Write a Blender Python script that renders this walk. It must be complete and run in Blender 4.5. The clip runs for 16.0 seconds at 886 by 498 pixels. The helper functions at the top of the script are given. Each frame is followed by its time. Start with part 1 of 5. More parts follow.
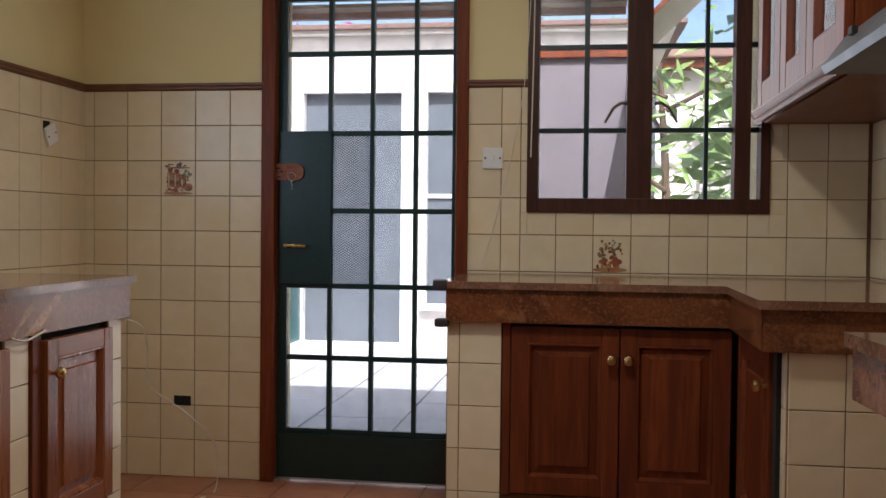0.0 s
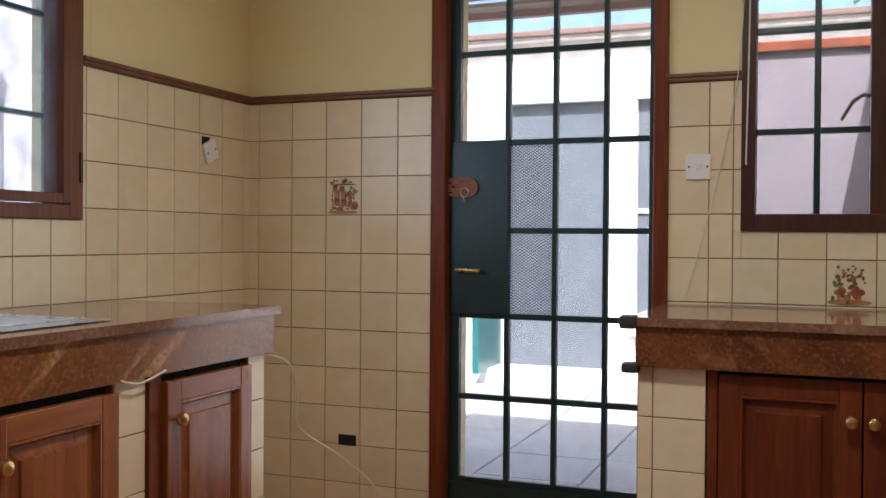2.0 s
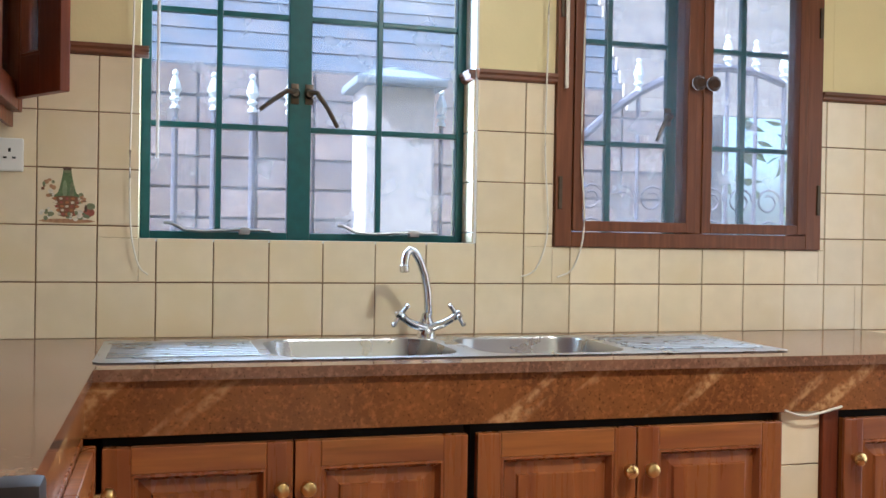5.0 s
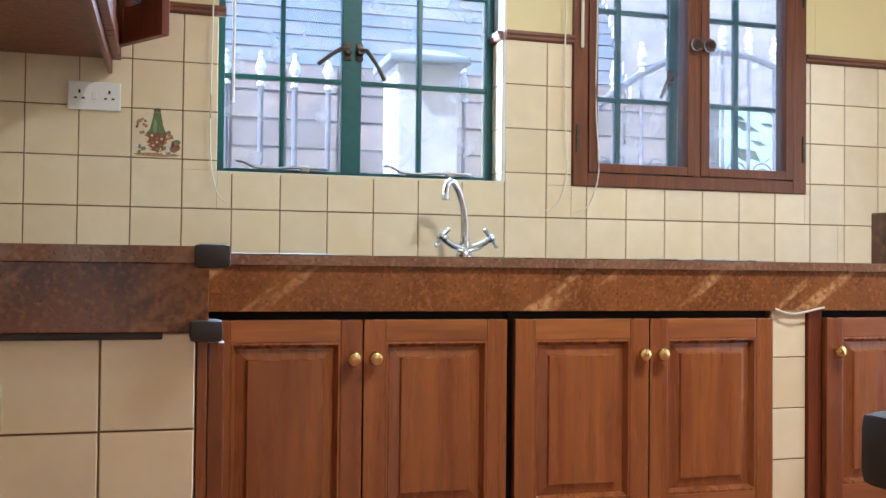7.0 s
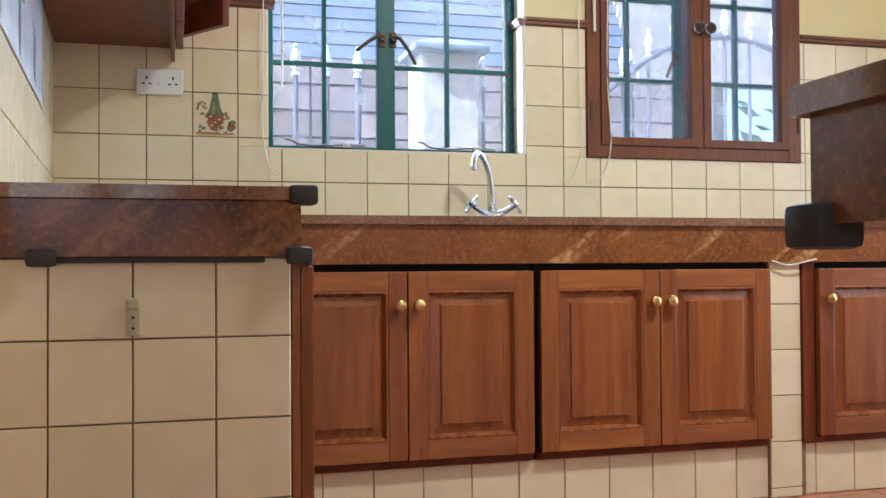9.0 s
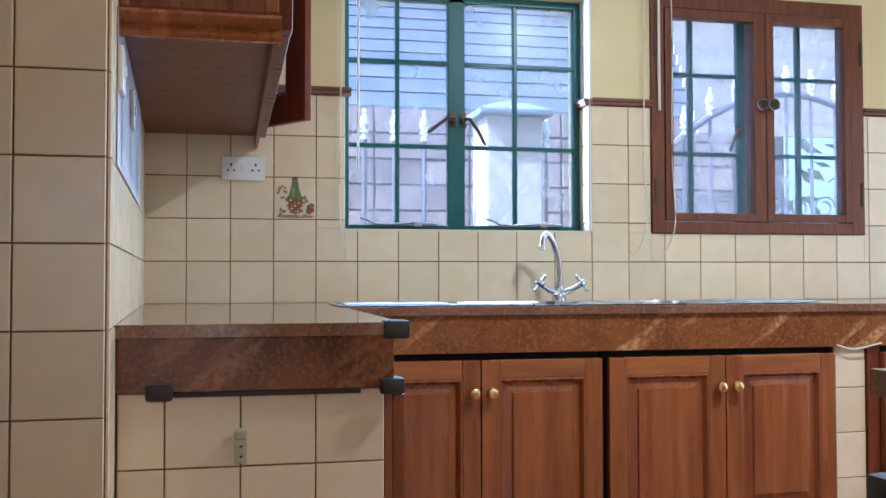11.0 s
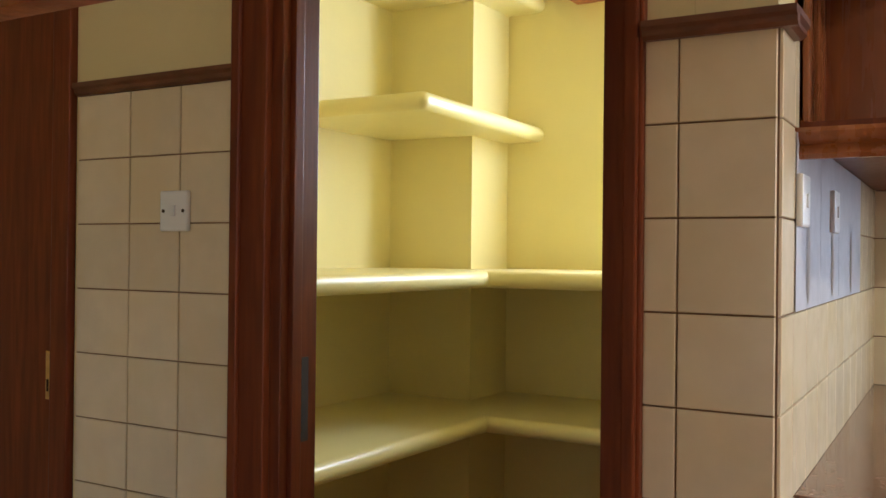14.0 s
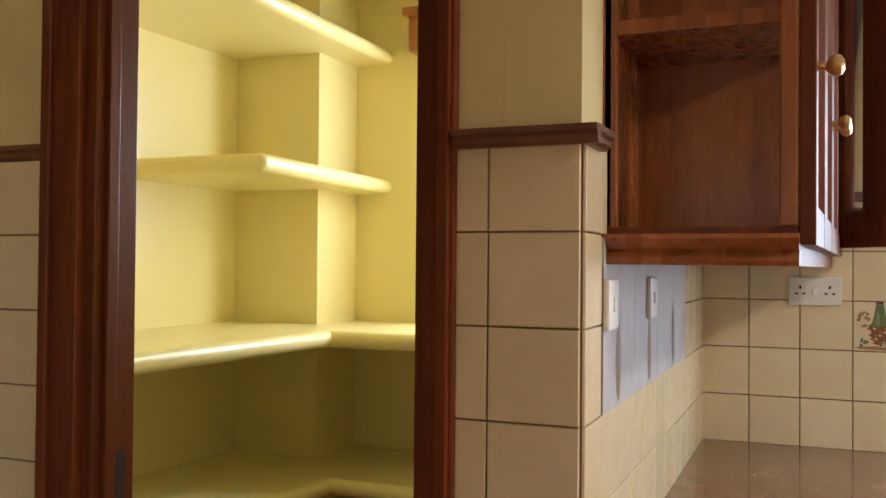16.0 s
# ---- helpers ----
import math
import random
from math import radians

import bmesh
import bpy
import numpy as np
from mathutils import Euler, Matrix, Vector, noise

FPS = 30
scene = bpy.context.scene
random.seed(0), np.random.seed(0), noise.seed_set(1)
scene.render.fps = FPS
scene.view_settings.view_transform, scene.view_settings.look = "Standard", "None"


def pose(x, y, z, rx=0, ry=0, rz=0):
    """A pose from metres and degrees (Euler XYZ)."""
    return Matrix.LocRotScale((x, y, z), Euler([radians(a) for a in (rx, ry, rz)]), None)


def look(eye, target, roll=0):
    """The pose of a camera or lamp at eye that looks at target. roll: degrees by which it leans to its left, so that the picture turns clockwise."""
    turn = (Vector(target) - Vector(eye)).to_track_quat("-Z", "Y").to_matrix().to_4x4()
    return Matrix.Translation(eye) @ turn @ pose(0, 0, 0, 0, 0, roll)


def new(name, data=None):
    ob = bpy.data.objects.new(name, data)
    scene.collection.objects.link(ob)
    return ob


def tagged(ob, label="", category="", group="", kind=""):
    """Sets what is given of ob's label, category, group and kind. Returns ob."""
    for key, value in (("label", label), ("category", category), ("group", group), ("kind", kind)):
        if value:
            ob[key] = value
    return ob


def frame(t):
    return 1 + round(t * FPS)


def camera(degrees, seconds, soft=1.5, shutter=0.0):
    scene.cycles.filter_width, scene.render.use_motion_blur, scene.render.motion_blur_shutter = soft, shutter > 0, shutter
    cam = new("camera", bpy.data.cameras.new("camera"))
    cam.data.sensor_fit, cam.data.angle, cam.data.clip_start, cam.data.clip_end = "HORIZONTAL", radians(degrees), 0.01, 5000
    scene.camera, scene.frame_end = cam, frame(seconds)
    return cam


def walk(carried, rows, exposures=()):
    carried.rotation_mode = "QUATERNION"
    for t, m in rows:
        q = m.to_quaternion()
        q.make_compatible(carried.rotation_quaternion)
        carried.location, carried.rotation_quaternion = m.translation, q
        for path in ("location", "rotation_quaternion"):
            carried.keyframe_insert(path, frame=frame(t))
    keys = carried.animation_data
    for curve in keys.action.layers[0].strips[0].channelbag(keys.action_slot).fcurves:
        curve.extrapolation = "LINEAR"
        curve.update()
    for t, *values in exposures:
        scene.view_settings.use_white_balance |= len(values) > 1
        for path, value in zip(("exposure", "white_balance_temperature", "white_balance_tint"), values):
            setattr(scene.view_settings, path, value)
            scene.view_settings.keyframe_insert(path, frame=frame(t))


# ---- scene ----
PLAN = 1.055  # metres in one unit of the plan
cam = camera(49.2, 16.0)
PATH = [
    (0, (-0.039, 0.168, 1.112), (-0.331, 2.146, 1.064), 0.6),
    (0.5, (-0.014, 0.332, 1.131), (-0.389, 2.297, 1.096), 0.5),
    (1, (-0.004, 0.494, 1.149), (-0.462, 2.441, 1.117), 0.4),
    (1.5, (-0.006, 0.615, 1.16), (-0.579, 2.531, 1.128), 0.3),
    (2, (-0.026, 0.74, 1.141), (-0.755, 2.603, 1.119), 0.4),
    (2.5, (0.018, 0.856, 1.134), (-0.948, 2.607, 1.111), 0.2),
    (3, (0.023, 0.976, 1.14), (-1.204, 2.555, 1.116), 0.2),
    (3.5, (0.034, 1.099, 1.164), (-1.439, 2.451, 1.137), 0.1),
    (4, (0.177, 1.144, 1.274), (-1.534, 2.177, 1.187), 1.2),
    (4.5, (0.341, 1.096, 1.214), (-1.534, 1.789, 1.181), 0.6),
    (4.7, (0.419, 1.139, 1.219), (-1.5, 1.698, 1.184), 1.0),
    (7, (0.893, 0.904, 0.895), (-1.03, 1.453, 0.936), 0.6),
    (7.8, (1.096, 0.821, 0.777), (-0.829, 1.359, 0.81), -0.4),
    (8.0, (1.127, 0.801, 0.756), (-0.799, 1.338, 0.785), -0.5),
    (10.3, (1.254, 0.679, 0.929), (-0.679, 1.189, 0.982), -0.1),
    (10.5, (1.267, 0.665, 0.972), (-0.669, 1.167, 1.024), -0.1),
    (11, (1.317, 0.639, 1.016), (-0.636, 1.068, 1.076), -0.1),
    (11.5, (1.371, 0.631, 1.047), (-0.616, 0.853, 1.113), -0.1),
    (12, (1.363, 0.622, 1.097), (-0.633, 0.499, 1.163), -0.1),
    (12.5, (1.315, 0.662, 1.159), (-0.594, 0.066, 1.208), 0.5),
    (13, (1.246, 0.699, 1.211), (-0.493, -0.288, 1.229), 0.4),
    (13.5, (1.138, 0.746, 1.241), (-0.581, -0.275, 1.257), 0.5),
    (14, (1.058, 0.755, 1.325), (-0.654, -0.28, 1.334), 0.6),
    (14.5, (1.002, 0.768, 1.444), (-0.701, -0.28, 1.463), 0.6),
    (15, (0.968, 0.797, 1.555), (-0.754, -0.219, 1.57), 0.4),
    (15.5, (0.96, 0.826, 1.59), (-0.82, -0.085, 1.604), 0.4),
    (16, (0.994, 0.838, 1.484), (-0.836, 0.032, 1.519), 0.5),
]
EXPOSURES = [
    (0.0, 0.85, 5700, 10),
    (1.5, 1.05, 5700, 10),
    (2.5, 1.35, 5700, 10),
    (3.5, 1.70, 5700, 10),
    (4.5, 1.97, 5350, 7),
    (8.0, 2.40, 5150, 5),
    (10.5, 2.20, 4900, 7),
    (11.5, 2.22, 4500, 8),
    (12.1, 2.40, 4720, 8),
    (13.0, 2.20, 5400, 9),
    (13.6, 2.05, 5500, 9),
    (16.0, 1.97, 6100, 9),
]
walk(cam, [(t, look(Vector(eye) * PLAN, Vector(target) * PLAN, roll)) for t, eye, target, roll in PATH], EXPOSURES)

# ---------------------------------------------------------------- world and light
world = bpy.data.worlds.new("sky")
scene.world = world
world.use_nodes = True
wn = world.node_tree
sky = wn.nodes.new("ShaderNodeTexSky")
sky.sky_type, sky.sun_disc = "NISHITA", False
sky.sun_elevation, sky.sun_rotation = radians(47), radians(169)
sky.dust_density, sky.air_density, sky.ozone_density = 4.5, 1.0, 0.0
wn.links.new(sky.outputs[0], wn.nodes["Background"].inputs[0])
wn.nodes["Background"].inputs[1].default_value = 0.15

sun = new("sun", bpy.data.lights.new("sun", "SUN"))
sun.data.energy, sun.data.angle, sun.data.color = 5.0, radians(0.6), (1, 0.95, 0.87)
sun.matrix_world = look((1.2, -6, 6.6), (0, 0, 0))


def window_light(name, eye, target, wide, high, watts, colour):
    lamp = new(name, bpy.data.lights.new(name, "AREA"))
    lamp.data.shape, lamp.data.size, lamp.data.size_y = "RECTANGLE", wide * PLAN, high * PLAN
    lamp.data.energy, lamp.data.color = watts, colour
    lamp.matrix_world = look(Vector(eye) * PLAN, Vector(target) * PLAN)
    return lamp


window_light("daylight_sink_window", (-2.33, 1.54, 1.66), (0, 1.54, 1.66), 0.92, 0.88, 5.6, (0.74, 0.87, 1))
window_light("daylight_timber_window", (-2.23, 2.76, 1.68), (0, 2.76, 1.68), 0.80, 0.78, 2.8, (0.80, 0.90, 1))
window_light("daylight_door", (-0.97, 4.20, 1.1), (-0.97, 0, 1.1), 0.74, 1.9, 2.6, (1, 0.94, 0.88))
window_light("daylight_north_window", (0.2, 4.20, 1.66), (0.2, 0, 1.66), 0.9, 0.85, 2.0, (1, 0.94, 0.88))
window_light("daylight_pantry_window", (-2.37, -0.19, 1.9), (0, -0.6, 1.4), 0.5, 0.7, 6.0, (0.82, 0.89, 1))
# added warm fill from behind the camera; no such source is seen
window_light("daylight_far_opening", (3.42, -0.6, 1.3), (-1, 0.8, 1.3), 2.2, 2.0, 0.95, (1, 0.86, 0.70))

# the kitchen's ceiling light, above the camera's view
bulb = new("ceiling_lamp", bpy.data.lights.new("ceiling_lamp", "AREA"))
bulb.data.shape, bulb.data.size = "DISK", 0.22
bulb.data.energy, bulb.data.color = 11.5, (1, 0.88, 0.70)
bulb.location = Vector((-0.32, 2.38, 2.55)) * PLAN

# ---------------------------------------------------------------- materials


def material(name, base, rough=0.5, metal=0.0, vary=0.0, grain=0.0, grain_scale=40, bump=0.0, bump_scale=60,
             stretch=(1, 1, 1), second=None, blotch=3.0, island=0.0, coat=0.0, spec=0.5):
    """A principled material: base colour mottled at two scales, with fine relief and uneven gloss."""
    m = bpy.data.materials.new(name)
    m.use_nodes = True
    t = m.node_tree
    n, l = t.nodes, t.links
    p = n["Principled BSDF"]
    p.inputs["Roughness"].default_value, p.inputs["Metallic"].default_value = rough, metal
    p.inputs["Specular IOR Level"].default_value = spec
    p.inputs["Coat Weight"].default_value = coat
    p.inputs["Coat Roughness"].default_value = 0.15
    co = n.new("ShaderNodeTexCoord")
    mp = n.new("ShaderNodeMapping")
    mp.inputs["Scale"].default_value = stretch
    l.new(co.outputs["Object"], mp.inputs[0])
    inf = n.new("ShaderNodeObjectInfo")
    off = n.new("ShaderNodeVectorMath")
    off.operation = "MULTIPLY_ADD"
    off.inputs[1].default_value = (17, 31, 23)
    l.new(inf.outputs["Random"], off.inputs[0])
    l.new(mp.outputs[0], off.inputs[2])

    def tex(scale, detail=4, distort=0.0):
        k = n.new("ShaderNodeTexNoise")
        k.inputs["Scale"].default_value, k.inputs["Detail"].default_value = scale, detail
        k.inputs["Distortion"].default_value = distort
        l.new(off.outputs[0], k.inputs[0])
        return k

    def mix(a, b, f):
        x = n.new("ShaderNodeMix")
        x.data_type = "RGBA"
        for s, v in ((x.inputs[6], a), (x.inputs[7], b), (x.inputs[0], f)):
            if isinstance(v, bpy.types.NodeSocket):
                l.new(v, s)
            else:
                s.default_value = v
        return x.outputs[2]

    def span(v, a, b, c=0.0, d=1.0):
        r = n.new("ShaderNodeMapRange")
        for s, x in zip(r.inputs[1:5], (a, b, c, d)):
            s.default_value = x
        l.new(v, r.inputs[0])
        return r.outputs[0]

    base = (*base, 1)
    dark = (*[c * (1 - grain) for c in base[:3]], 1)
    col = mix(base, dark, span(tex(grain_scale, 6).outputs[0], 0.35, 0.7))
    if second:
        col = mix(col, (*second, 1), span(tex(blotch, 5, 0.6).outputs[0], 0.45, 0.68))
    if vary:
        hs = n.new("ShaderNodeHueSaturation")
        l.new(span(inf.outputs["Random"], 0, 1, 1 - vary, 1 + vary), hs.inputs["Value"])
        l.new(col, hs.inputs["Color"])
        col = hs.outputs[0]
    l.new(col, p.inputs["Base Color"])
    l.new(span(tex(blotch * 4).outputs[0], 0.3, 0.7, max(rough - 0.025, 0.02), min(rough + 0.035, 1)), p.inputs["Roughness"])
    if bump:
        b = n.new("ShaderNodeBump")
        b.inputs["Strength"].default_value, b.inputs["Distance"].default_value = bump, 0.004
        l.new(tex(bump_scale, 5).outputs[0], b.inputs["Height"])
        l.new(b.outputs[0], p.inputs["Normal"])
    return m


def glass(name, tint=(1, 1, 1), rough=0.2, dirt=(0.02, 0.12)):
    """Thin clear glass: mostly clear, with a gloss that grows towards grazing views, and dust."""
    m = bpy.data.materials.new(name)
    m.use_nodes = True
    t = m.node_tree
    n, l = t.nodes, t.links
    n.remove(n["Principled BSDF"])
    clear, gloss, dust = n.new("ShaderNodeBsdfTransparent"), n.new("ShaderNodeBsdfGlossy"), n.new("ShaderNodeBsdfTranslucent")
    clear.inputs[0].default_value = (*tint, 1)
    gloss.inputs["Roughness"].default_value = rough
    dust.inputs[0].default_value = (0.8, 0.82, 0.85, 1)
    co, nz, r = n.new("ShaderNodeTexCoord"), n.new("ShaderNodeTexNoise"), n.new("ShaderNodeMapRange")
    nz.inputs["Scale"].default_value, nz.inputs["Detail"].default_value = 9, 8
    r.inputs[1].default_value, r.inputs[2].default_value, r.inputs[3].default_value, r.inputs[4].default_value = 0.4, 0.72, *dirt
    l.new(co.outputs["Object"], nz.inputs[0])
    l.new(nz.outputs[0], r.inputs[0])
    fr, a, b = n.new("ShaderNodeFresnel"), n.new("ShaderNodeMixShader"), n.new("ShaderNodeMixShader")
    fr.inputs[0].default_value = 1.2
    l.new(fr.outputs[0], a.inputs[0])
    l.new(clear.outputs[0], a.inputs[1])
    l.new(gloss.outputs[0], a.inputs[2])
    l.new(r.outputs[0], b.inputs[0])
    l.new(a.outputs[0], b.inputs[1])
    l.new(dust.outputs[0], b.inputs[2])
    l.new(b.outputs[0], n["Material Output"].inputs[0])
    return m


TILE = material("cream_glazed_tile", (0.78, 0.66, 0.45), 0.22, vary=0.05, grain=0.07, grain_scale=14, second=(0.74, 0.61, 0.38), blotch=5, bump=0.06, bump_scale=18)
GROUT = material("brown_grout", (0.27, 0.155, 0.08), 0.9, grain=0.3, bump=0.3)
PLASTER = material("cream_wall_paint", (0.79, 0.67, 0.35), 0.6, grain=0.06, grain_scale=6, second=(0.76, 0.63, 0.31), blotch=1.2, bump=0.08, bump_scale=90)
PANTRY_PAINT = material("yellow_pantry_paint", (0.88, 0.755, 0.35), 0.3, grain=0.03, grain_scale=5, second=(0.88, 0.76, 0.37), blotch=1.5, bump=0.06, bump_scale=80)
CEILING = material("ceiling_paint", (0.80, 0.78, 0.72), 0.8, grain=0.05, bump=0.05)


def granite(name, base, pale, dark, rough, amount):
    """Polished stone: fine speckle, dark clouds and slanting pale veins."""
    m = bpy.data.materials.new(name)
    m.use_nodes = True
    t = m.node_tree
    n, l = t.nodes, t.links
    p = n["Principled BSDF"]
    p.inputs["Roughness"].default_value = rough
    co = n.new("ShaderNodeTexCoord")

    def tex(scale, turn=(0, 0, 0), stretch=(1, 1, 1), detail=6):
        mp, k = n.new("ShaderNodeMapping"), n.new("ShaderNodeTexNoise")
        mp.vector_type = "TEXTURE"
        mp.inputs["Rotation"].default_value, mp.inputs["Scale"].default_value = turn, stretch
        k.inputs["Scale"].default_value, k.inputs["Detail"].default_value = scale, detail
        l.new(co.outputs["Object"], mp.inputs[0])
        l.new(mp.outputs[0], k.inputs[0])
        return k.outputs[0]

    def span(v, a, b, c=0.0, d=1.0):
        r = n.new("ShaderNodeMapRange")
        for s, x in zip(r.inputs[1:5], (a, b, c, d)):
            s.default_value = x
        l.new(v, r.inputs[0])
        return r.outputs[0]

    def mix(a, b, f):
        x = n.new("ShaderNodeMix")
        x.data_type = "RGBA"
        for s, v in ((x.inputs[6], a), (x.inputs[7], b), (x.inputs[0], f)):
            if isinstance(v, bpy.types.NodeSocket):
                l.new(v, s)
            else:
                s.default_value = v
        return x.outputs[2]

    def times(a, b):
        x = n.new("ShaderNodeMath")
        x.operation = "MULTIPLY"
        l.new(a, x.inputs[0])
        l.new(b, x.inputs[1])
        return x.outputs[0]

    col = mix((*base, 1), (*dark, 1), span(tex(5.5), 0.42, 0.66))
    col = mix(col, (*[c * 1.5 for c in base], 1), span(tex(85), 0.5, 0.68, 0, 0.75))
    col = mix(col, (*[c * 0.35 for c in base], 1), span(tex(150), 0.58, 0.7, 0, 0.8))
    tilt = (radians(36), radians(12), 0)
    vein = times(span(tex(3.4, tilt, (0.8, 2.0, 0.32), 3), 0.56, 0.63), span(tex(60), 0.38, 0.6, 0.15, amount))
    col = mix(col, (*pale, 1), vein)
    l.new(col, p.inputs["Base Color"])
    return m


GRANITE = granite("red_brown_granite", (0.22, 0.080, 0.022), (0.55, 0.30, 0.12), (0.15, 0.052, 0.016), 0.2, 0.85)
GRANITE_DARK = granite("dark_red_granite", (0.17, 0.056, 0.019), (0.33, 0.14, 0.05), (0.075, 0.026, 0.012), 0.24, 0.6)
GRANITE_TOP = granite("polished_granite_top", (0.21, 0.105, 0.062), (0.34, 0.21, 0.13), (0.15, 0.075, 0.045), 0.10, 0.5)
DOORWOOD = material("red_brown_varnished_wood", (0.31, 0.100, 0.026), 0.27, grain=0.28, grain_scale=5, stretch=(7, 7, 0.5), second=(0.20, 0.055, 0.017), blotch=1.4, vary=0.08, bump=0.05, bump_scale=12)
# door wood with level grain, lightened for the lamplight on the rails
RAILWOOD = material("lit_red_brown_rail_wood", (0.37, 0.130, 0.032), 0.3, grain=0.35, grain_scale=7, stretch=(9, 0.7, 9), second=(0.20, 0.06, 0.024), blotch=1.4, vary=0.08, bump=0.05, bump_scale=12)
# dark stain of the casings; also serves as a shaded copy of the cabinet wood
DARKWOOD = material("dark_stained_and_shaded_wood", (0.195, 0.046, 0.014), 0.36, grain=0.4, grain_scale=8, stretch=(9, 9, 0.7), second=(0.11, 0.025, 0.010), blotch=1.6, vary=0.1, bump=0.06, bump_scale=14, spec=0.2)
WINWOOD = material("brown_window_wood", (0.19, 0.068, 0.028), 0.36, grain=0.4, grain_scale=8, stretch=(9, 9, 0.7), second=(0.13, 0.045, 0.02), blotch=1.6, vary=0.08, bump=0.06, bump_scale=14, spec=0.3)
TRIMWOOD = material("brown_trim_wood", (0.20, 0.075, 0.032), 0.4, grain=0.4, grain_scale=8, stretch=(2, 2, 8), second=(0.12, 0.045, 0.02), blotch=2, bump=0.08, bump_scale=20)
PALEWOOD = material("worn_orange_door_wood", (0.48, 0.185, 0.055), 0.5, grain=0.42, grain_scale=16, stretch=(5, 5, 1.2), second=(0.36, 0.12, 0.042), blotch=3, bump=0.25, bump_scale=16)
# window wood darkened to near black, as a frame looks against daylight
BACKLITWOOD = material("backlit_near_black_wood", (0.080, 0.030, 0.019), 0.42, grain=0.4, grain_scale=8, stretch=(9, 9, 0.7), second=(0.05, 0.018, 0.012), blotch=1.6, vary=0.1, bump=0.06, bump_scale=14, spec=0.25)
BLACK = material("black_void", (0.012, 0.010, 0.008), 0.9)
RUBBER = material("black_plastic", (0.032, 0.024, 0.022), 0.6, grain=0.2)
BRASS = material("brass", (0.72, 0.50, 0.20), 0.28, 1.0, grain=0.15)
CHROME = material("chrome", (0.60, 0.60, 0.61), 0.14, 1.0)
STEEL = material("stainless_steel", (0.46, 0.46, 0.46), 0.28, 1.0, grain=0.04, grain_scale=6)
HOODMETAL = material("grey_hood_metal", (0.20, 0.23, 0.26), 0.42, 0.9, grain=0.08)
PLASTIC = material("white_switch_plastic", (0.78, 0.77, 0.73), 0.35)
# dark green lightened to teal, with daylight on the window bars in the colour
TEAL = material("lightened_green_gloss_paint", (0.010, 0.105, 0.110), 0.3, grain=0.2, bump=0.05)
GREENPAINT = material("dark_green_steel_paint", (0.008, 0.032, 0.03), 0.32, grain=0.2, bump=0.05)
IRON = material("mauve_iron_paint", (0.115, 0.095, 0.125), 0.6, grain=0.2)
STEELBAR = material("dull_steel_bar", (0.50, 0.50, 0.49), 0.38, 0.85, grain=0.2)
TURNWOOD = material("dark_turned_wood", (0.055, 0.030, 0.018), 0.75, grain=0.3, spec=0.2)
RUST = material("rusty_brown_metal", (0.30, 0.12, 0.07), 0.6, 0.2, grain=0.4, grain_scale=60)
BRONZE = material("dark_bronze", (0.10, 0.075, 0.05), 0.4, 0.8, grain=0.3)
TERRACOTTA = material("red_clay_floor_tile", (0.42, 0.17, 0.09), 0.3, grain=0.2, grain_scale=20, second=(0.34, 0.13, 0.07), blotch=4, vary=0.1, bump=0.05)
CORD = material("white_cord", (0.72, 0.66, 0.54), 0.6)
GLASS = glass("window_glass", dirt=(0.03, 0.14))
CLEAR = glass("clean_cabinet_glass", rough=0.06, dirt=(0.0, 0.015))
# dust, plus the sky's blue reflection and haze put into tint and dust
DUSTY = glass("dusty_blue_haze_glass", (0.84, 0.92, 1), dirt=(0.12, 0.34))
# mostly white and translucent, for the two panes behind the mesh
FROSTED = glass("milky_white_glass", (0.9, 0.95, 1), dirt=(0.72, 0.9))
WHITE = material("white_gloss_paint", (0.78, 0.78, 0.76), 0.3, grain=0.05)
OUTWALL = material("pale_render", (0.82, 0.77, 0.74), 0.85, grain=0.08, grain_scale=8, second=(0.76, 0.70, 0.68), blotch=1, bump=0.2)
MORTAR = material("dark_mortar", (0.13, 0.10, 0.095), 0.95, grain=0.4, bump=0.4)
STONE = material("brown_rough_stone", (0.33, 0.22, 0.18), 0.9, grain=0.4, grain_scale=10, second=(0.22, 0.15, 0.135), blotch=4, vary=0.25, bump=0.6, bump_scale=14)
PINKWHITE = material("pinkish_white_masonry_paint", (0.62, 0.52, 0.51), 0.8, grain=0.06, grain_scale=8, second=(0.57, 0.47, 0.46), blotch=1.5, bump=0.2)
CAPSTONE = material("weathered_cap_stone", (0.20, 0.22, 0.26), 0.85, grain=0.25, second=(0.15, 0.165, 0.20), blotch=4, bump=0.3)
SLAB = material("grey_paving_slab", (0.42, 0.42, 0.43), 0.85, grain=0.2, second=(0.36, 0.36, 0.37), blotch=2, vary=0.08, bump=0.2)
LEAF = material("green_leaf", (0.20, 0.30, 0.07), 0.5, grain=0.3, vary=0.3)
BARK = material("bark", (0.12, 0.08, 0.05), 0.9, grain=0.4, bump=0.5)
PORCHBOARD = material("pale_brown_boards", (0.42, 0.33, 0.27), 0.7, grain=0.25, grain_scale=8, stretch=(1, 9, 9), second=(0.33, 0.25, 0.2), blotch=2, vary=0.12)
ROOFSLATE = material("weathered_grey_roof", (0.055, 0.062, 0.085), 0.9, grain=0.4, grain_scale=14, second=(0.08, 0.065, 0.07), blotch=3, vary=0.15, bump=0.3)
ROOFTILE = material("clay_roof", (0.22, 0.13, 0.105), 0.8, grain=0.3, vary=0.2)
SOIL = material("earth_ground", (0.20, 0.15, 0.10), 0.95, grain=0.4, second=(0.12, 0.14, 0.06), blotch=1)

# ---------------------------------------------------------------- building tools
ORIGIN = {}


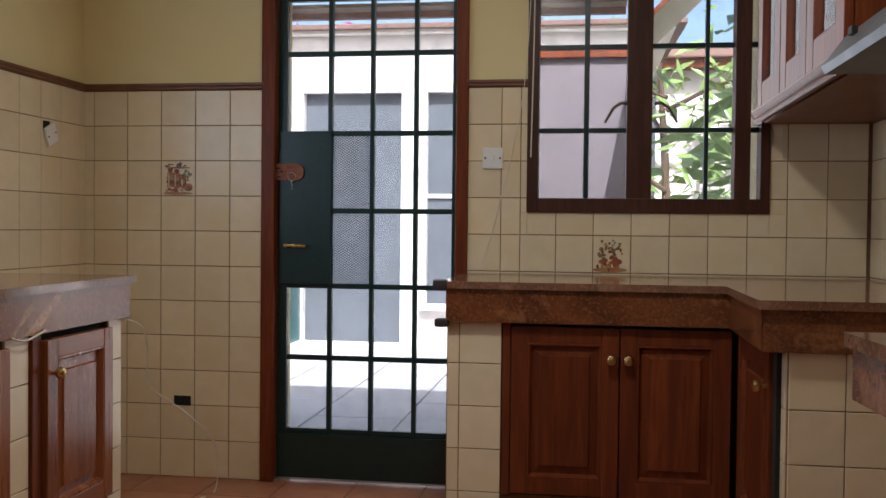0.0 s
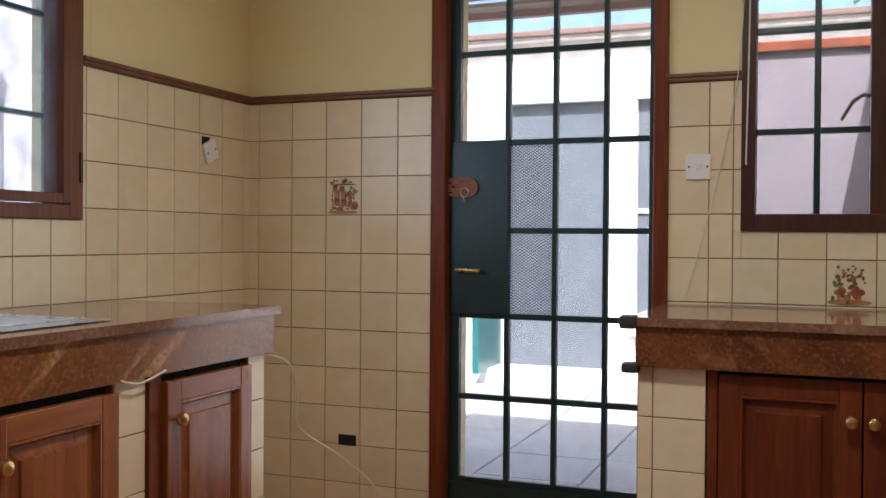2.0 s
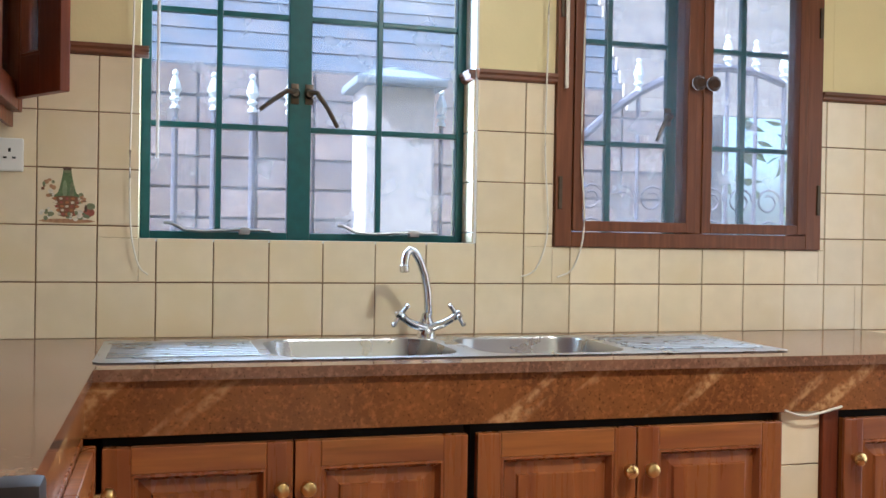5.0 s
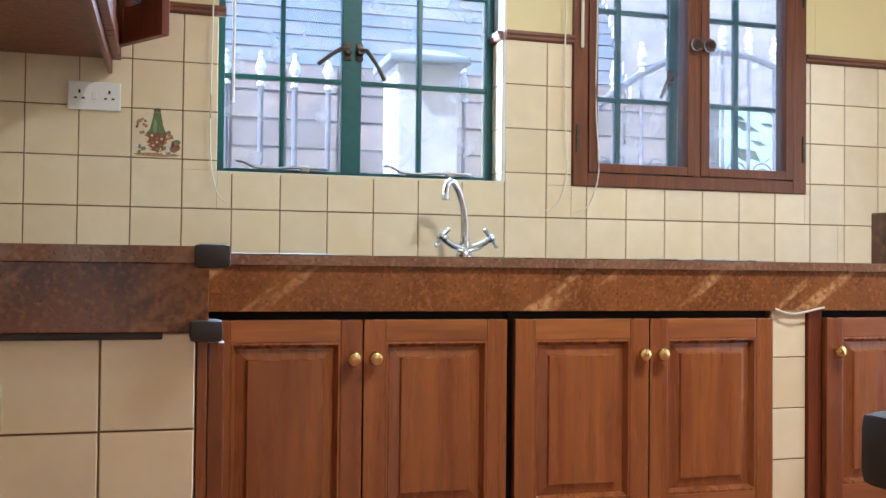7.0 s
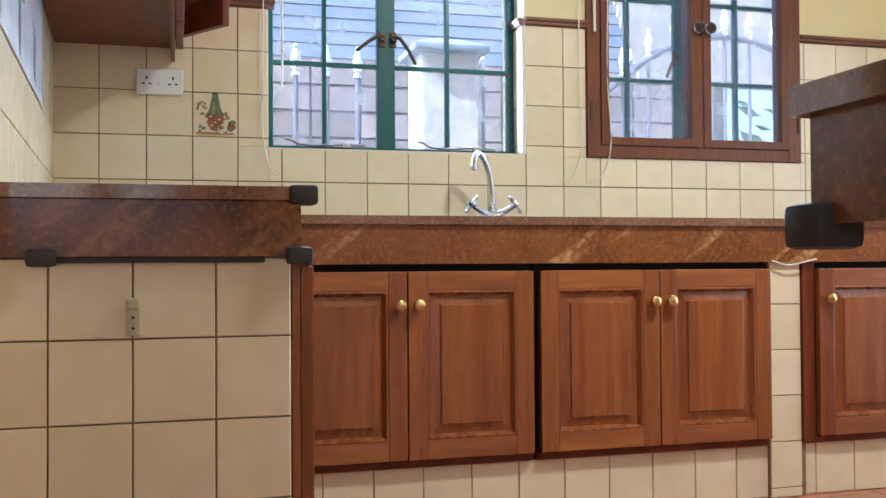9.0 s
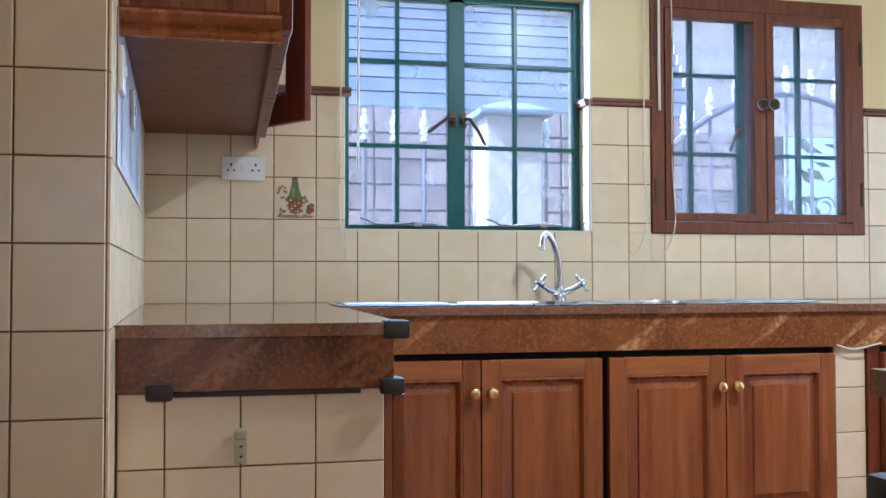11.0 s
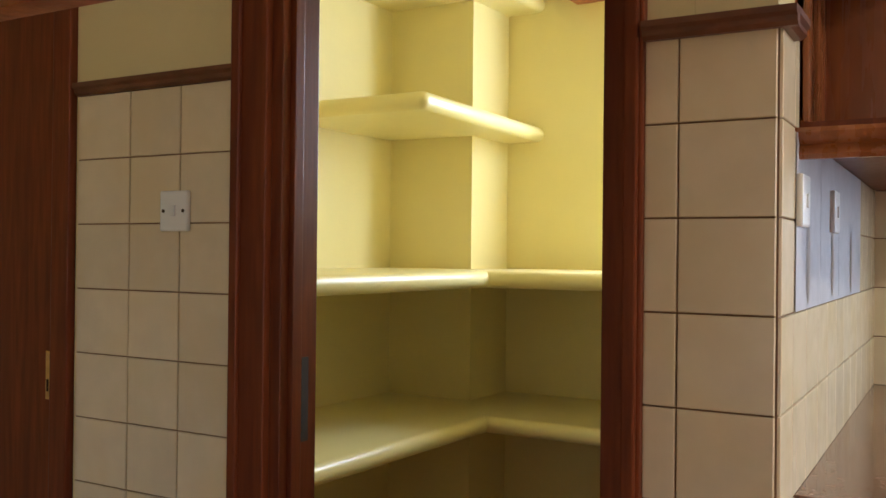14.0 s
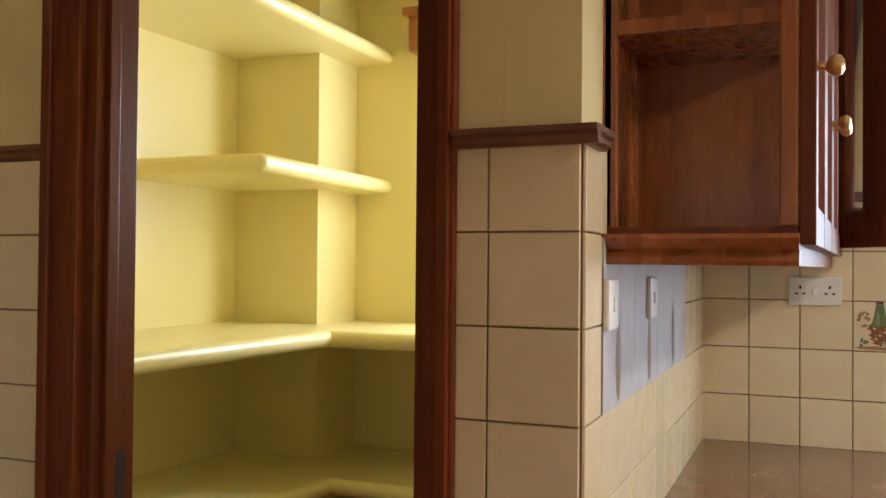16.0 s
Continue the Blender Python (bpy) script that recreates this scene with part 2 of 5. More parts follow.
def thing(name, at, label, category, group="", kind=""):
    """A top-level Empty at the thing's base; its parts are given in plan units."""
    ob = new(name)
    ob.empty_display_size = 0.05
    ob.location = Vector(at) * PLAN
    ORIGIN[ob.name] = Vector(at)
    return tagged(ob, label, category, group, kind)


def part(name, bm, mat, parent=None, label="", smooth=False):
    """One mesh object out of bm (plan units) under a thing or a part."""
    o = ORIGIN[parent.name] if parent else Vector((0, 0, 0))
    bmesh.ops.recalc_face_normals(bm, faces=bm.faces)
    for v in bm.verts:
        v.co = (v.co - o) * PLAN
    me = bpy.data.meshes.new(name)
    bm.to_mesh(me)
    bm.free()
    me.materials.append(mat)
    if smooth:
        me.polygons.foreach_set("use_smooth", [True] * len(me.polygons))
        me.set_sharp_from_angle(angle=radians(38))
    ob = new(name, me)
    if parent:
        ob.parent = parent
    ORIGIN[ob.name] = o
    if label:
        ob["label"] = label
    return ob


def structure(name, bm, mat, label, category):
    return tagged(part(name, bm, mat), label, category, kind="structure")


def bm_new():
    return bmesh.new()


def box(bm, x0, x1, y0, y1, z0, z1, bevel=0.0, m=None):
    vs = [bm.verts.new((x, y, z)) for x in (x0, x1) for y in (y0, y1) for z in (z0, z1)]
    fs = [bm.faces.new([vs[i] for i in f]) for f in ((0, 1, 3, 2), (4, 6, 7, 5), (0, 4, 5, 1), (2, 3, 7, 6), (0, 2, 6, 4), (1, 5, 7, 3))]
    if bevel:
        es = list({e for f in fs for e in f.edges})
        r = bmesh.ops.bevel(bm, geom=es, offset=bevel, segments=2, affect="EDGES", profile=0.6)
        vs = list({v for f in r["faces"] for v in f.verts} | {v for v in vs if v.is_valid})
    if m is not None:
        for v in vs:
            v.co = m @ v.co
    return bm


def cube(x0, x1, y0, y1, z0, z1, bevel=0.0, m=None):
    return box(bm_new(), x0, x1, y0, y1, z0, z1, bevel, m)


def lathe(bm, profile, centre, axis="z", n=20):
    """Turn a profile of (radius, height) round an axis through centre."""
    c = Vector(centre)
    rings = []
    for r, h in profile:
        ring = []
        for i in range(n):
            a = 2 * math.pi * i / n
            u, v = r * math.cos(a), r * math.sin(a)
            p = {"z": (u, v, h), "x": (h, u, v), "y": (u, h, v)}[axis]
            ring.append(bm.verts.new(c + Vector(p)))
        rings.append(ring)
    for a, b in zip(rings, rings[1:]):
        for i in range(n):
            bm.faces.new((a[i], a[(i + 1) % n], b[(i + 1) % n], b[i]))
    bm.faces.new(rings[0])
    bm.faces.new(rings[-1])
    return bm


def tube(bm, points, radius, n=8, taper=None):
    """A round bar through points."""
    pts = [Vector(p) for p in points]
    rings = []
    for i, p in enumerate(pts):
        d = (pts[min(i + 1, len(pts) - 1)] - pts[max(i - 1, 0)]).normalized()
        q = d.to_track_quat("Z", "Y")
        r = radius if taper is None else radius * (1 + (taper - 1) * i / (len(pts) - 1))
        rings.append([bm.verts.new(p + q @ Vector((r * math.cos(2 * math.pi * k / n), r * math.sin(2 * math.pi * k / n), 0))) for k in range(n)])
    for a, b in zip(rings, rings[1:]):
        for k in range(n):
            bm.faces.new((a[k], a[(k + 1) % n], b[(k + 1) % n], b[k]))
    bm.faces.new(rings[0])
    bm.faces.new(rings[-1])
    return bm


def extrude_profile(bm, profile, a, b, up=(0, 0, 1), out=None):
    """Sweep a profile of (outwards, upwards) from a to b."""
    a, b = Vector(a), Vector(b)
    out = Vector(out)
    up = Vector(up)
    ra = [bm.verts.new(a + out * u + up * v) for u, v in profile]
    rb = [bm.verts.new(b + out * u + up * v) for u, v in profile]
    n = len(profile)
    for i in range(n):
        bm.faces.new((ra[i], ra[(i + 1) % n], rb[(i + 1) % n], rb[i]))
    bm.faces.new(ra)
    bm.faces.new(rb)
    return bm


def prism(bm, corners, z0, z1):
    """A flat slab with the given corners in plan."""
    lo = [bm.verts.new((x, y, z0)) for x, y in corners]
    hi = [bm.verts.new((x, y, z1)) for x, y in corners]
    n = len(corners)
    for i in range(n):
        bm.faces.new((lo[i], lo[(i + 1) % n], hi[(i + 1) % n], hi[i]))
    bm.faces.new(lo)
    bm.faces.new(hi)
    return bm


def in_holes(u, v, holes):
    return any(a < u < b and c < v < d for a, b, c, d in holes)


def pierced(u0, u1, v0, v1, holes, place, thick):
    """A wall sheet with thickness and openings; place(u, v, w) gives the point, w from 0 (face) to thick (back)."""
    bm = bm_new()
    us = sorted({u0, u1, *[h[i] for h in holes for i in (0, 1) if u0 < h[i] < u1]})
    vs = sorted({v0, v1, *[h[i] for h in holes for i in (2, 3) if v0 < h[i] < v1]})
    made = {}

    def vert(i, j, w):
        if (i, j, w) not in made:
            made[i, j, w] = bm.verts.new(place(us[i], vs[j], w))
        return made[i, j, w]

    def solid(i, j):
        return 0 <= i < len(us) - 1 and 0 <= j < len(vs) - 1 and not in_holes((us[i] + us[i + 1]) / 2, (vs[j] + vs[j + 1]) / 2, holes)
    for i in range(len(us) - 1):
        for j in range(len(vs) - 1):
            if not solid(i, j):
                continue
            for w in (0, thick):
                bm.faces.new((vert(i, j, w), vert(i + 1, j, w), vert(i + 1, j + 1, w), vert(i, j + 1, w)))
            for di, dj, p, q in ((-1, 0, (i, j), (i, j + 1)), (1, 0, (i + 1, j), (i + 1, j + 1)), (0, -1, (i, j), (i + 1, j)), (0, 1, (i, j + 1), (i + 1, j + 1))):
                if not solid(i + di, j + dj):
                    bm.faces.new((vert(*p, 0), vert(*q, 0), vert(*q, thick), vert(*p, thick)))
    return bm


PIECES = {}


def piece_mesh(name, w, h, d, mat, cham=0.0016):
    """A tile w by h, d thick, with eased edges, lying in its x-z plane and facing -y."""
    key = (name, round(w, 3), round(h, 3), d, mat.name)
    if key not in PIECES:
        w, h = key[1] * PLAN / 2, key[2] * PLAN / 2
        c = min(cham, w / 3, h / 3)
        vs, fs = [], []
        for k, (a, b, y) in enumerate(((w, h, 0), (w, h, -d + c), (w - c, h - c, -d))):
            vs += [(-a, y, -b), (a, y, -b), (a, y, b), (-a, y, b)]
            if k:
                o = 4 * (k - 1)
                fs += [(o + i, o + (i + 1) % 4, o + 4 + (i + 1) % 4, o + 4 + i) for i in range(4)]
        fs.append((8, 9, 10, 11))
        me = bpy.data.meshes.new(name)
        me.from_pydata(vs, [], fs)
        me.materials.append(mat)
        PIECES[key] = me
    return PIECES[key]


QUEUE = []


def lay(parent, name, ulines, vlines, holes, place, turn, mat, depth=0.006, gap=0.0034, wobble=0.25):
    """Queue the pieces of a tiled face: one for each cell of the grid, cut at the openings."""
    QUEUE.append((parent, name, ulines, vlines, holes, place, turn, mat, depth, gap, wobble))


def lay_all():
    rnd = random.Random(5)
    for parent, name, ulines, vlines, holes, place, turn, mat, depth, gap, wobble in QUEUE:
        o = ORIGIN[parent.name]
        for a, b in zip(ulines, ulines[1:]):
            for c, d in zip(vlines, vlines[1:]):
                us = sorted({a, b, *[x for h in holes for x in h[:2] if a < x < b and h[2] < d and h[3] > c]})
                vs = sorted({c, d, *[x for h in holes for x in h[2:] if c < x < d and h[0] < b and h[1] > a]})
                for ua, ub in zip(us, us[1:]):
                    for va, vb in zip(vs, vs[1:]):
                        if in_holes((ua + ub) / 2, (va + vb) / 2, holes):
                            continue
                        ga, gb = gap / 2 * (ua == a), gap / 2 * (ub == b)
                        gc, gd = gap / 2 * (va == c), gap / 2 * (vb == d)
                        w, h = ub - ua - ga - gb, vb - va - gc - gd
                        if w < 0.006 or h < 0.006:
                            continue
                        ob = new(name, piece_mesh(name, w, h, depth, mat))
                        ob.parent = parent
                        ob.location = (Vector(place((ua + ga + ub - gb) / 2, (va + gc + vb - gd) / 2)) - o) * PLAN
                        ob.rotation_euler = (radians(rnd.uniform(-wobble, wobble)) + turn[0], turn[1], turn[2] + radians(rnd.uniform(-wobble, wobble)))

# ---------------------------------------------------------------- the plan
P = 0.154              # tile pitch
XW, YN = -2.27, 4.231  # faces of the west and north walls
PX = -0.490            # face of the pantry wall
XE = 1.088             # face of the east wall
FLOOR, RAIL, TOP, CEIL = -0.012, 1.694, 0.926, 2.62
CAB = 1.535            # underside of the wall cabinets
ROWS_Z = [FLOOR] + [(11 - r) * P for r in range(10, -1, -1)]
FACE_E, FACE_S, FACE_N, FACE_W, FACE_UP = (0, 0, radians(90)), (0, 0, 0), (0, 0, radians(180)), (0, 0, radians(-90)), (radians(-90), 0, 0)

# floor: bed under clay tiles
floor = structure("floor", cube(-2.5, 3.6, -3.2, 4.45, FLOOR - 0.12, FLOOR - 0.005), GROUT, "red clay tile floor with worn grey joints", "floor")
lay(floor, "floor_tile", [-2.23 + 0.305 * i for i in range(12)], [-0.3 + 0.305 * i for i in range(16)], [], lambda u, v: (u, v, FLOOR - 0.005), FACE_UP, TERRACOTTA, depth=0.005, gap=0.006, wobble=0.15)
structure("floor_far", cube(1.43, 3.5, -3.1, 4.4, FLOOR - 0.006, FLOOR), TERRACOTTA, "red clay floor of the adjoining room", "floor")
structure("floor_pantry", cube(-2.27, -0.6, -1.4, 0.3, FLOOR - 0.006, FLOOR), TERRACOTTA, "red clay pantry floor", "floor")
structure("ceiling", cube(-2.6, 3.6, -3.2, 4.5, CEIL, CEIL + 0.1), CEILING, "plain off-white plaster ceiling", "ceiling")

# walls; the tile bed is the brown grout, the upper part is painted
SINK = (1.053, 2.022, 1.20, 2.13)
TIMBER = (2.29, 3.215, 1.205, 2.13)
TIMBER_OUT = (2.29, 3.285, 1.205, 2.13)  # the opening widens behind the frame
PANTRYWIN = (-0.455, 0.08, 1.52, 2.27)
XP = -2.33             # face of the pantry west wall
west_holes = [SINK, TIMBER_OUT]
wall_west = structure("wall_west", pierced(0.25, YN + 0.25, FLOOR - 0.1, CEIL, west_holes, lambda u, v, w: (XW - w, u, v), 0.25), PLASTER, "cream painted wall above cream square tiles", "wall")
bed = part("tile_bed", pierced(0.30, YN - 0.001, FLOOR, RAIL, [SINK, TIMBER], lambda u, v, w: (XW + 0.003 - w, u, v), 0.004), GROUT, wall_west)
KY = [0.332] + [0.33 + P * k for k in range(1, 26)] + [YN - 0.006]
west_cut = [SINK, (2.272, 3.232, 1.192, 2.2), (0.3, 3.38, -0.1, TOP)]
lay(wall_west, "tile", KY, ROWS_Z, west_cut, lambda u, v: (XW + 0.003, u, v), FACE_E, TILE)

NDOOR = (-1.385, -0.565, FLOOR - 0.05, 2.14)
NWIN = (-0.255, 0.655, 1.20, 2.13)
wall_north = structure("wall_north", pierced(XW - 0.25, 1.4, FLOOR - 0.1, CEIL, [NDOOR, NWIN], lambda u, v, w: (u, YN + w, v), 0.25), PLASTER, "cream painted wall above cream square tiles", "wall")
part("tile_bed", pierced(XW + 0.004, XE, FLOOR, RAIL, [NDOOR, NWIN], lambda u, v, w: (u, YN - 0.003 + w, v), 0.004), GROUT, wall_north)
NX = [XW + 0.004] + [-2.217 + 0.1585 * j for j in range(0, 6)]
lay(wall_north, "tile", NX, ROWS_Z, [(-1.43, 0, -0.1, 3)], lambda u, v: (u, YN - 0.003, v), FACE_S, TILE)
NX2 = [-0.535, -0.394, -0.313] + [-0.164 + P * j for j in range(0, 9)]
lay(wall_north, "tile", NX2, ROWS_Z, [(-0.285, 0.69, 1.172, 2.2), (-0.38, 2, -0.1, TOP - 0.01), (0.74, 2, CAB, 2)], lambda u, v: (u, YN - 0.003, v), FACE_S, TILE)

wall_east = structure("wall_east", cube(XE, XE + 0.15, 1.22, YN, FLOOR - 0.1, CEIL), PLASTER, "cream painted wall with cream tiles over the counter", "wall")
part("tile_bed", cube(XE - 0.003, XE, 1.22, YN - 0.003, FLOOR, RAIL), GROUT, wall_east)
lay(wall_east, "tile", [YN - 0.01 - P * k for k in range(18, -1, -1)], ROWS_Z, [(0, 5, -0.1, TOP - 0.01), (2.85, 4.3, CAB, 2)], lambda u, v: (XE - 0.003, u, v), FACE_W, TILE)

# the short wall between kitchen and pantry runs slightly out of square
A, B = Vector((PX, 0.422, 0)), Vector((XW, 0.332, 0))
along = (B - A).normalized()
north_n = Vector((along.y, -along.x, 0))
STUB = (B - A).length
stub_turn = (0, 0, math.atan2(along.y, along.x))
wall_stub = structure("wall_pantry_north", prism(bm_new(), [(A.x, A.y), (B.x, B.y), (B.x, B.y - 0.13), (A.x, A.y - 0.13)], FLOOR - 0.1, CEIL), PLASTER, "short wall with cream tiles and a strip of torn paper lining", "wall")
part("tile_bed", prism(bm_new(), [(A.x, A.y + 0.003), (B.x, B.y + 0.003), (B.x, B.y), (A.x, A.y)], FLOOR, RAIL), GROUT, wall_stub)
lay(wall_stub, "tile", [0.0] + [0.118 + P * k for k in range(0, 11)] + [STUB - 0.004], ROWS_Z, [(0.165, 3, -0.1, TOP), (0.165, 3, CAB, 2)], lambda u, v: tuple(A + along * u + north_n * 0.003 + Vector((0, 0, v))), stub_turn, TILE)

PDOOR = (-0.575, 0.150, FLOOR - 0.05, 2.24)
SDOOR = (-2.08, -1.275, FLOOR - 0.05, 2.10)
wall_pantry = structure("wall_pantry_east", pierced(-3.2, A.y - 0.1305, FLOOR - 0.1, CEIL, [PDOOR, SDOOR], lambda u, v, w: (PX - w, u, v), 0.11), PLASTER, "wall with cream tiles below a wooden rail and doorways", "wall")
part("tile_bed", pierced(-1.21, 0.42, FLOOR, RAIL, [PDOOR], lambda u, v, w: (PX + 0.003 - w, u, v), 0.004), GROUT, wall_pantry)
lay(wall_pantry, "tile", [0.210, 0.268, 0.424], ROWS_Z, [], lambda u, v: (PX + 0.003, u, v), FACE_E, TILE)
lay(wall_pantry, "tile", [-1.207, -1.025, -0.862, -0.697], ROWS_Z, [], lambda u, v: (PX + 0.003, u, v), FACE_E, TILE)

# plain walls that close the place
structure("wall_closing_south", cube(PX, 3.6, -3.3, -3.15, FLOOR - 0.1, CEIL), PLASTER, "plain cream painted wall", "wall")
# the opening is unseen, added to go with the rear fill light
structure("wall_closing_east", pierced(-3.3, 4.5, FLOOR - 0.1, CEIL, [(-1.8, 0.7, 0.2, 2.2)], lambda u, v, w: (3.5 + w, u, v), 0.15), PLASTER, "plain cream painted wall with an added, unseen wide opening", "wall")
structure("wall_closing_north", cube(XE + 0.15, 3.5, YN, YN + 0.15, FLOOR - 0.1, CEIL), PLASTER, "plain cream painted wall", "wall")
structure("wall_pantry_south", cube(XP, PX - 0.11, -1.47, -1.36, FLOOR - 0.1, CEIL), PANTRY_PAINT, "yellow painted pantry wall", "wall")
structure("wall_pantry_west", pierced(-1.5, 0.249, FLOOR - 0.1, CEIL, [PANTRYWIN], lambda u, v, w: (XP - w, u, v), 0.19), PANTRY_PAINT, "yellow painted pantry wall with a small window", "wall")
structure("wall_pantry_lining", cube(PX - 0.116, PX - 0.11, -1.36, -0.61, FLOOR, CEIL), PANTRY_PAINT, "yellow painted pantry wall beside the doorway", "wall")
structure("ceiling_pantry", cube(XP, PX - 0.116, -1.36, 0.20, CEIL - 0.012, CEIL - 0.002), PANTRY_PAINT, "yellow painted pantry ceiling", "ceiling")
structure("wall_pantry_lining_north", prism(bm_new(), [(PX - 0.116, 0.272), (XP, 0.186), (XP, 0.180), (PX - 0.116, 0.266)], FLOOR, CEIL - 0.012), PANTRY_PAINT, "yellow painted pantry wall", "wall")
structure("pantry_column", cube(XP, -2.045, -1.36, -1.0, FLOOR, CEIL), PANTRY_PAINT, "yellow painted column in the pantry corner", "column")

# ---------------------------------------------------------------- rails and casings
RAILP = [(0, 0), (0.012, 0), (0.02, 0.006), (0.02, 0.014), (0.026, 0.02), (0.026, 0.03), (0, 0.03)]


def rail(a, b, out, z=RAIL, label="brown wooden dado rail above the tiles"):
    bm = extrude_profile(bm_new(), RAILP, (a[0], a[1], z), (b[0], b[1], z), out=out)
    return structure("trim", bm, TRIMWOOD, label, "rail")


rail((XW, 3.232), (XW, YN), (1, 0, 0))
rail((XW, 2.022), (XW, 2.276), (1, 0, 0))
rail((XW, 0.66), (XW, 1.075), (1, 0, 0))
rail((XW - 0.11, 2.022), (XW, 2.022), (0, -1, 0))
rail((XW, YN), (-1.425, YN), (0, -1, 0))
rail((-0.54, YN), (-0.285, YN), (0, -1, 0))
rail((PX + 0.009, 0.212), (PX + 0.009, 0.456), (1, 0, 0), RAIL - 0.017)
rail((PX + 0.009, 0.430), (-0.588, 0.426), (0, 1, 0), RAIL - 0.017)
rail((PX, -1.21), (PX, -0.697), (1, 0, 0))


def casing(name, y0, y1, z1, step, label, x=PX):
    """Moulded upright on the pantry wall, with an inner bead."""
    bm = cube(x - 0.002, x + 0.022, y0, y1, FLOOR, z1, 0.004)
    box(bm, x + 0.02, x + 0.032, *((y0 + 0.006, y0 + 0.03) if step > 0 else (y1 - 0.03, y1 - 0.006)), FLOOR, z1, 0.004)
    return structure(name, bm, DARKWOOD, label, "door frame")


casing("trim_pantry_door_north", 0.143, 0.212, 2.32, -1, "dark varnished wooden door casing")
casing("trim_pantry_door_south", -0.698, -0.60, 2.32, 1, "dark varnished wooden door casing")
structure("trim_pantry_head", cube(PX - 0.002, PX + 0.022, -0.60, 0.143, 2.22, 2.32, 0.004), DARKWOOD, "dark varnished wooden door head", "door frame")
jamb = cube(PX - 0.115, PX + 0.004, -0.60, -0.570, FLOOR, 2.22, 0.003)
box(jamb, PX - 0.05, PX - 0.02, -0.572, -0.557, FLOOR, 2.22, 0.002)
door_1 = structure("door_1", jamb, DARKWOOD, "dark varnished wooden pantry door jamb with a stop", "door frame")
part("strike_plate", cube(PX - 0.085, PX - 0.062, -0.571, -0.567, 0.92, 1.10), RUBBER, door_1, "dark metal strike plate")
structure("trim_pantry_jamb_north", cube(PX - 0.115, PX - 0.003, 0.15, 0.17, FLOOR, 2.22), DARKWOOD, "dark varnished wooden door jamb", "door frame")

# second doorway farther along the same wall, with its door standing in the frame
structure("trim_hall_door", cube(PX - 0.002, PX + 0.024, -1.285, -1.222, FLOOR, 2.18, 0.004), DARKWOOD, "dark varnished wooden door casing", "door frame")
hall = thing("wooden_door", (PX, -1.68, FLOOR), "dark varnished wooden door with a brass lock plate", "door")
leaf = part("leaf", cube(PX - 0.05, PX - 0.006, -2.07, -1.30, FLOOR + 0.006, 2.09, 0.003), DARKWOOD, hall)
part("stile", cube(PX - 0.008, PX + 0.006, -1.57, -1.302, FLOOR + 0.006, 2.09, 0.004), DARKWOOD, hall)
lockplate = part("lock_plate", cube(PX + 0.003, PX + 0.009, -1.318, -1.302, 0.955, 1.075, 0.001), BRASS, hall, "worn brass lock plate")
part("slot", cube(PX + 0.0088, PX + 0.0096, -1.314, -1.306, 0.975, 1.005), BLACK, lockplate)
part("latch_bolt", cube(PX + 0.006, PX + 0.014, -1.312, -1.292, 1.035, 1.06, 0.002), BRASS, lockplate)

# north door casing
ncas = cube(-1.436, -1.375, YN - 0.025, YN + 0.06, FLOOR, 2.2, 0.006)
structure("trim_north_door_west", ncas, DARKWOOD, "dark red wooden door casing", "door frame")
structure("trim_north_door_east", cube(-0.586, -0.535, YN - 0.025, YN + 0.06, FLOOR, 2.2, 0.006), DARKWOOD, "dark red wooden door casing", "door frame")
structure("trim_north_door_head", cube(-1.375, -0.586, YN - 0.025, YN + 0.06, 2.12, 2.2, 0.006), DARKWOOD, "dark red wooden door head", "door frame")

# ---------------------------------------------------------------- glazed steel door
sd = thing("glazed_steel_door", (-0.97, YN + 0.04, FLOOR), "dark green steel door with small glass panes, a mesh guard and a lock box", "door")
DX = [-1.375, -1.335, -1.153, -1.133, -0.967, -0.948, -0.776, -0.757, -0.608, -0.586]
DZ = [1.853, 1.508, 1.172, 0.844, 0.529, 0.206]
for a, b in ((0, 1), (2, 3), (4, 5), (6, 7), (8, 9)):
    part("upright", cube(DX[a], DX[b], YN + 0.03, YN + 0.062, FLOOR + 0.01, 2.12, 0.003), GREENPAINT, sd)
for z in DZ:
    part("glazing_bar", cube(-1.335, -0.608, YN + 0.034, YN + 0.058, z - 0.011, z + 0.011, 0.003), GREENPAINT, sd)
part("bottom_rail", cube(-1.375, -0.586, YN + 0.024, YN + 0.058, FLOOR + 0.012, 0.195, 0.003), GREENPAINT, sd)
part("top_rail", cube(-1.335, -0.608, YN + 0.03, YN + 0.06, 2.08, 2.12, 0.003), GREENPAINT, sd)
part("lock_panel", cube(-1.37, -1.135, YN + 0.018, YN + 0.04, 0.85, 1.515, 0.003), GREENPAINT, sd, "solid dark green steel lock panel")
zs = [2.08] + DZ
for i in range(4):
    for j in range(len(zs) - 1):
        if i == 0 and j in (2, 3):
            continue
        pane = part("pane", cube(DX[2 * i + 1], DX[2 * i + 2], YN + 0.045, YN + 0.049, zs[j + 1] + 0.011, zs[j] - 0.011), FROSTED if i == 1 and j in (2, 3) else GLASS, sd)
        pane.visible_shadow = False
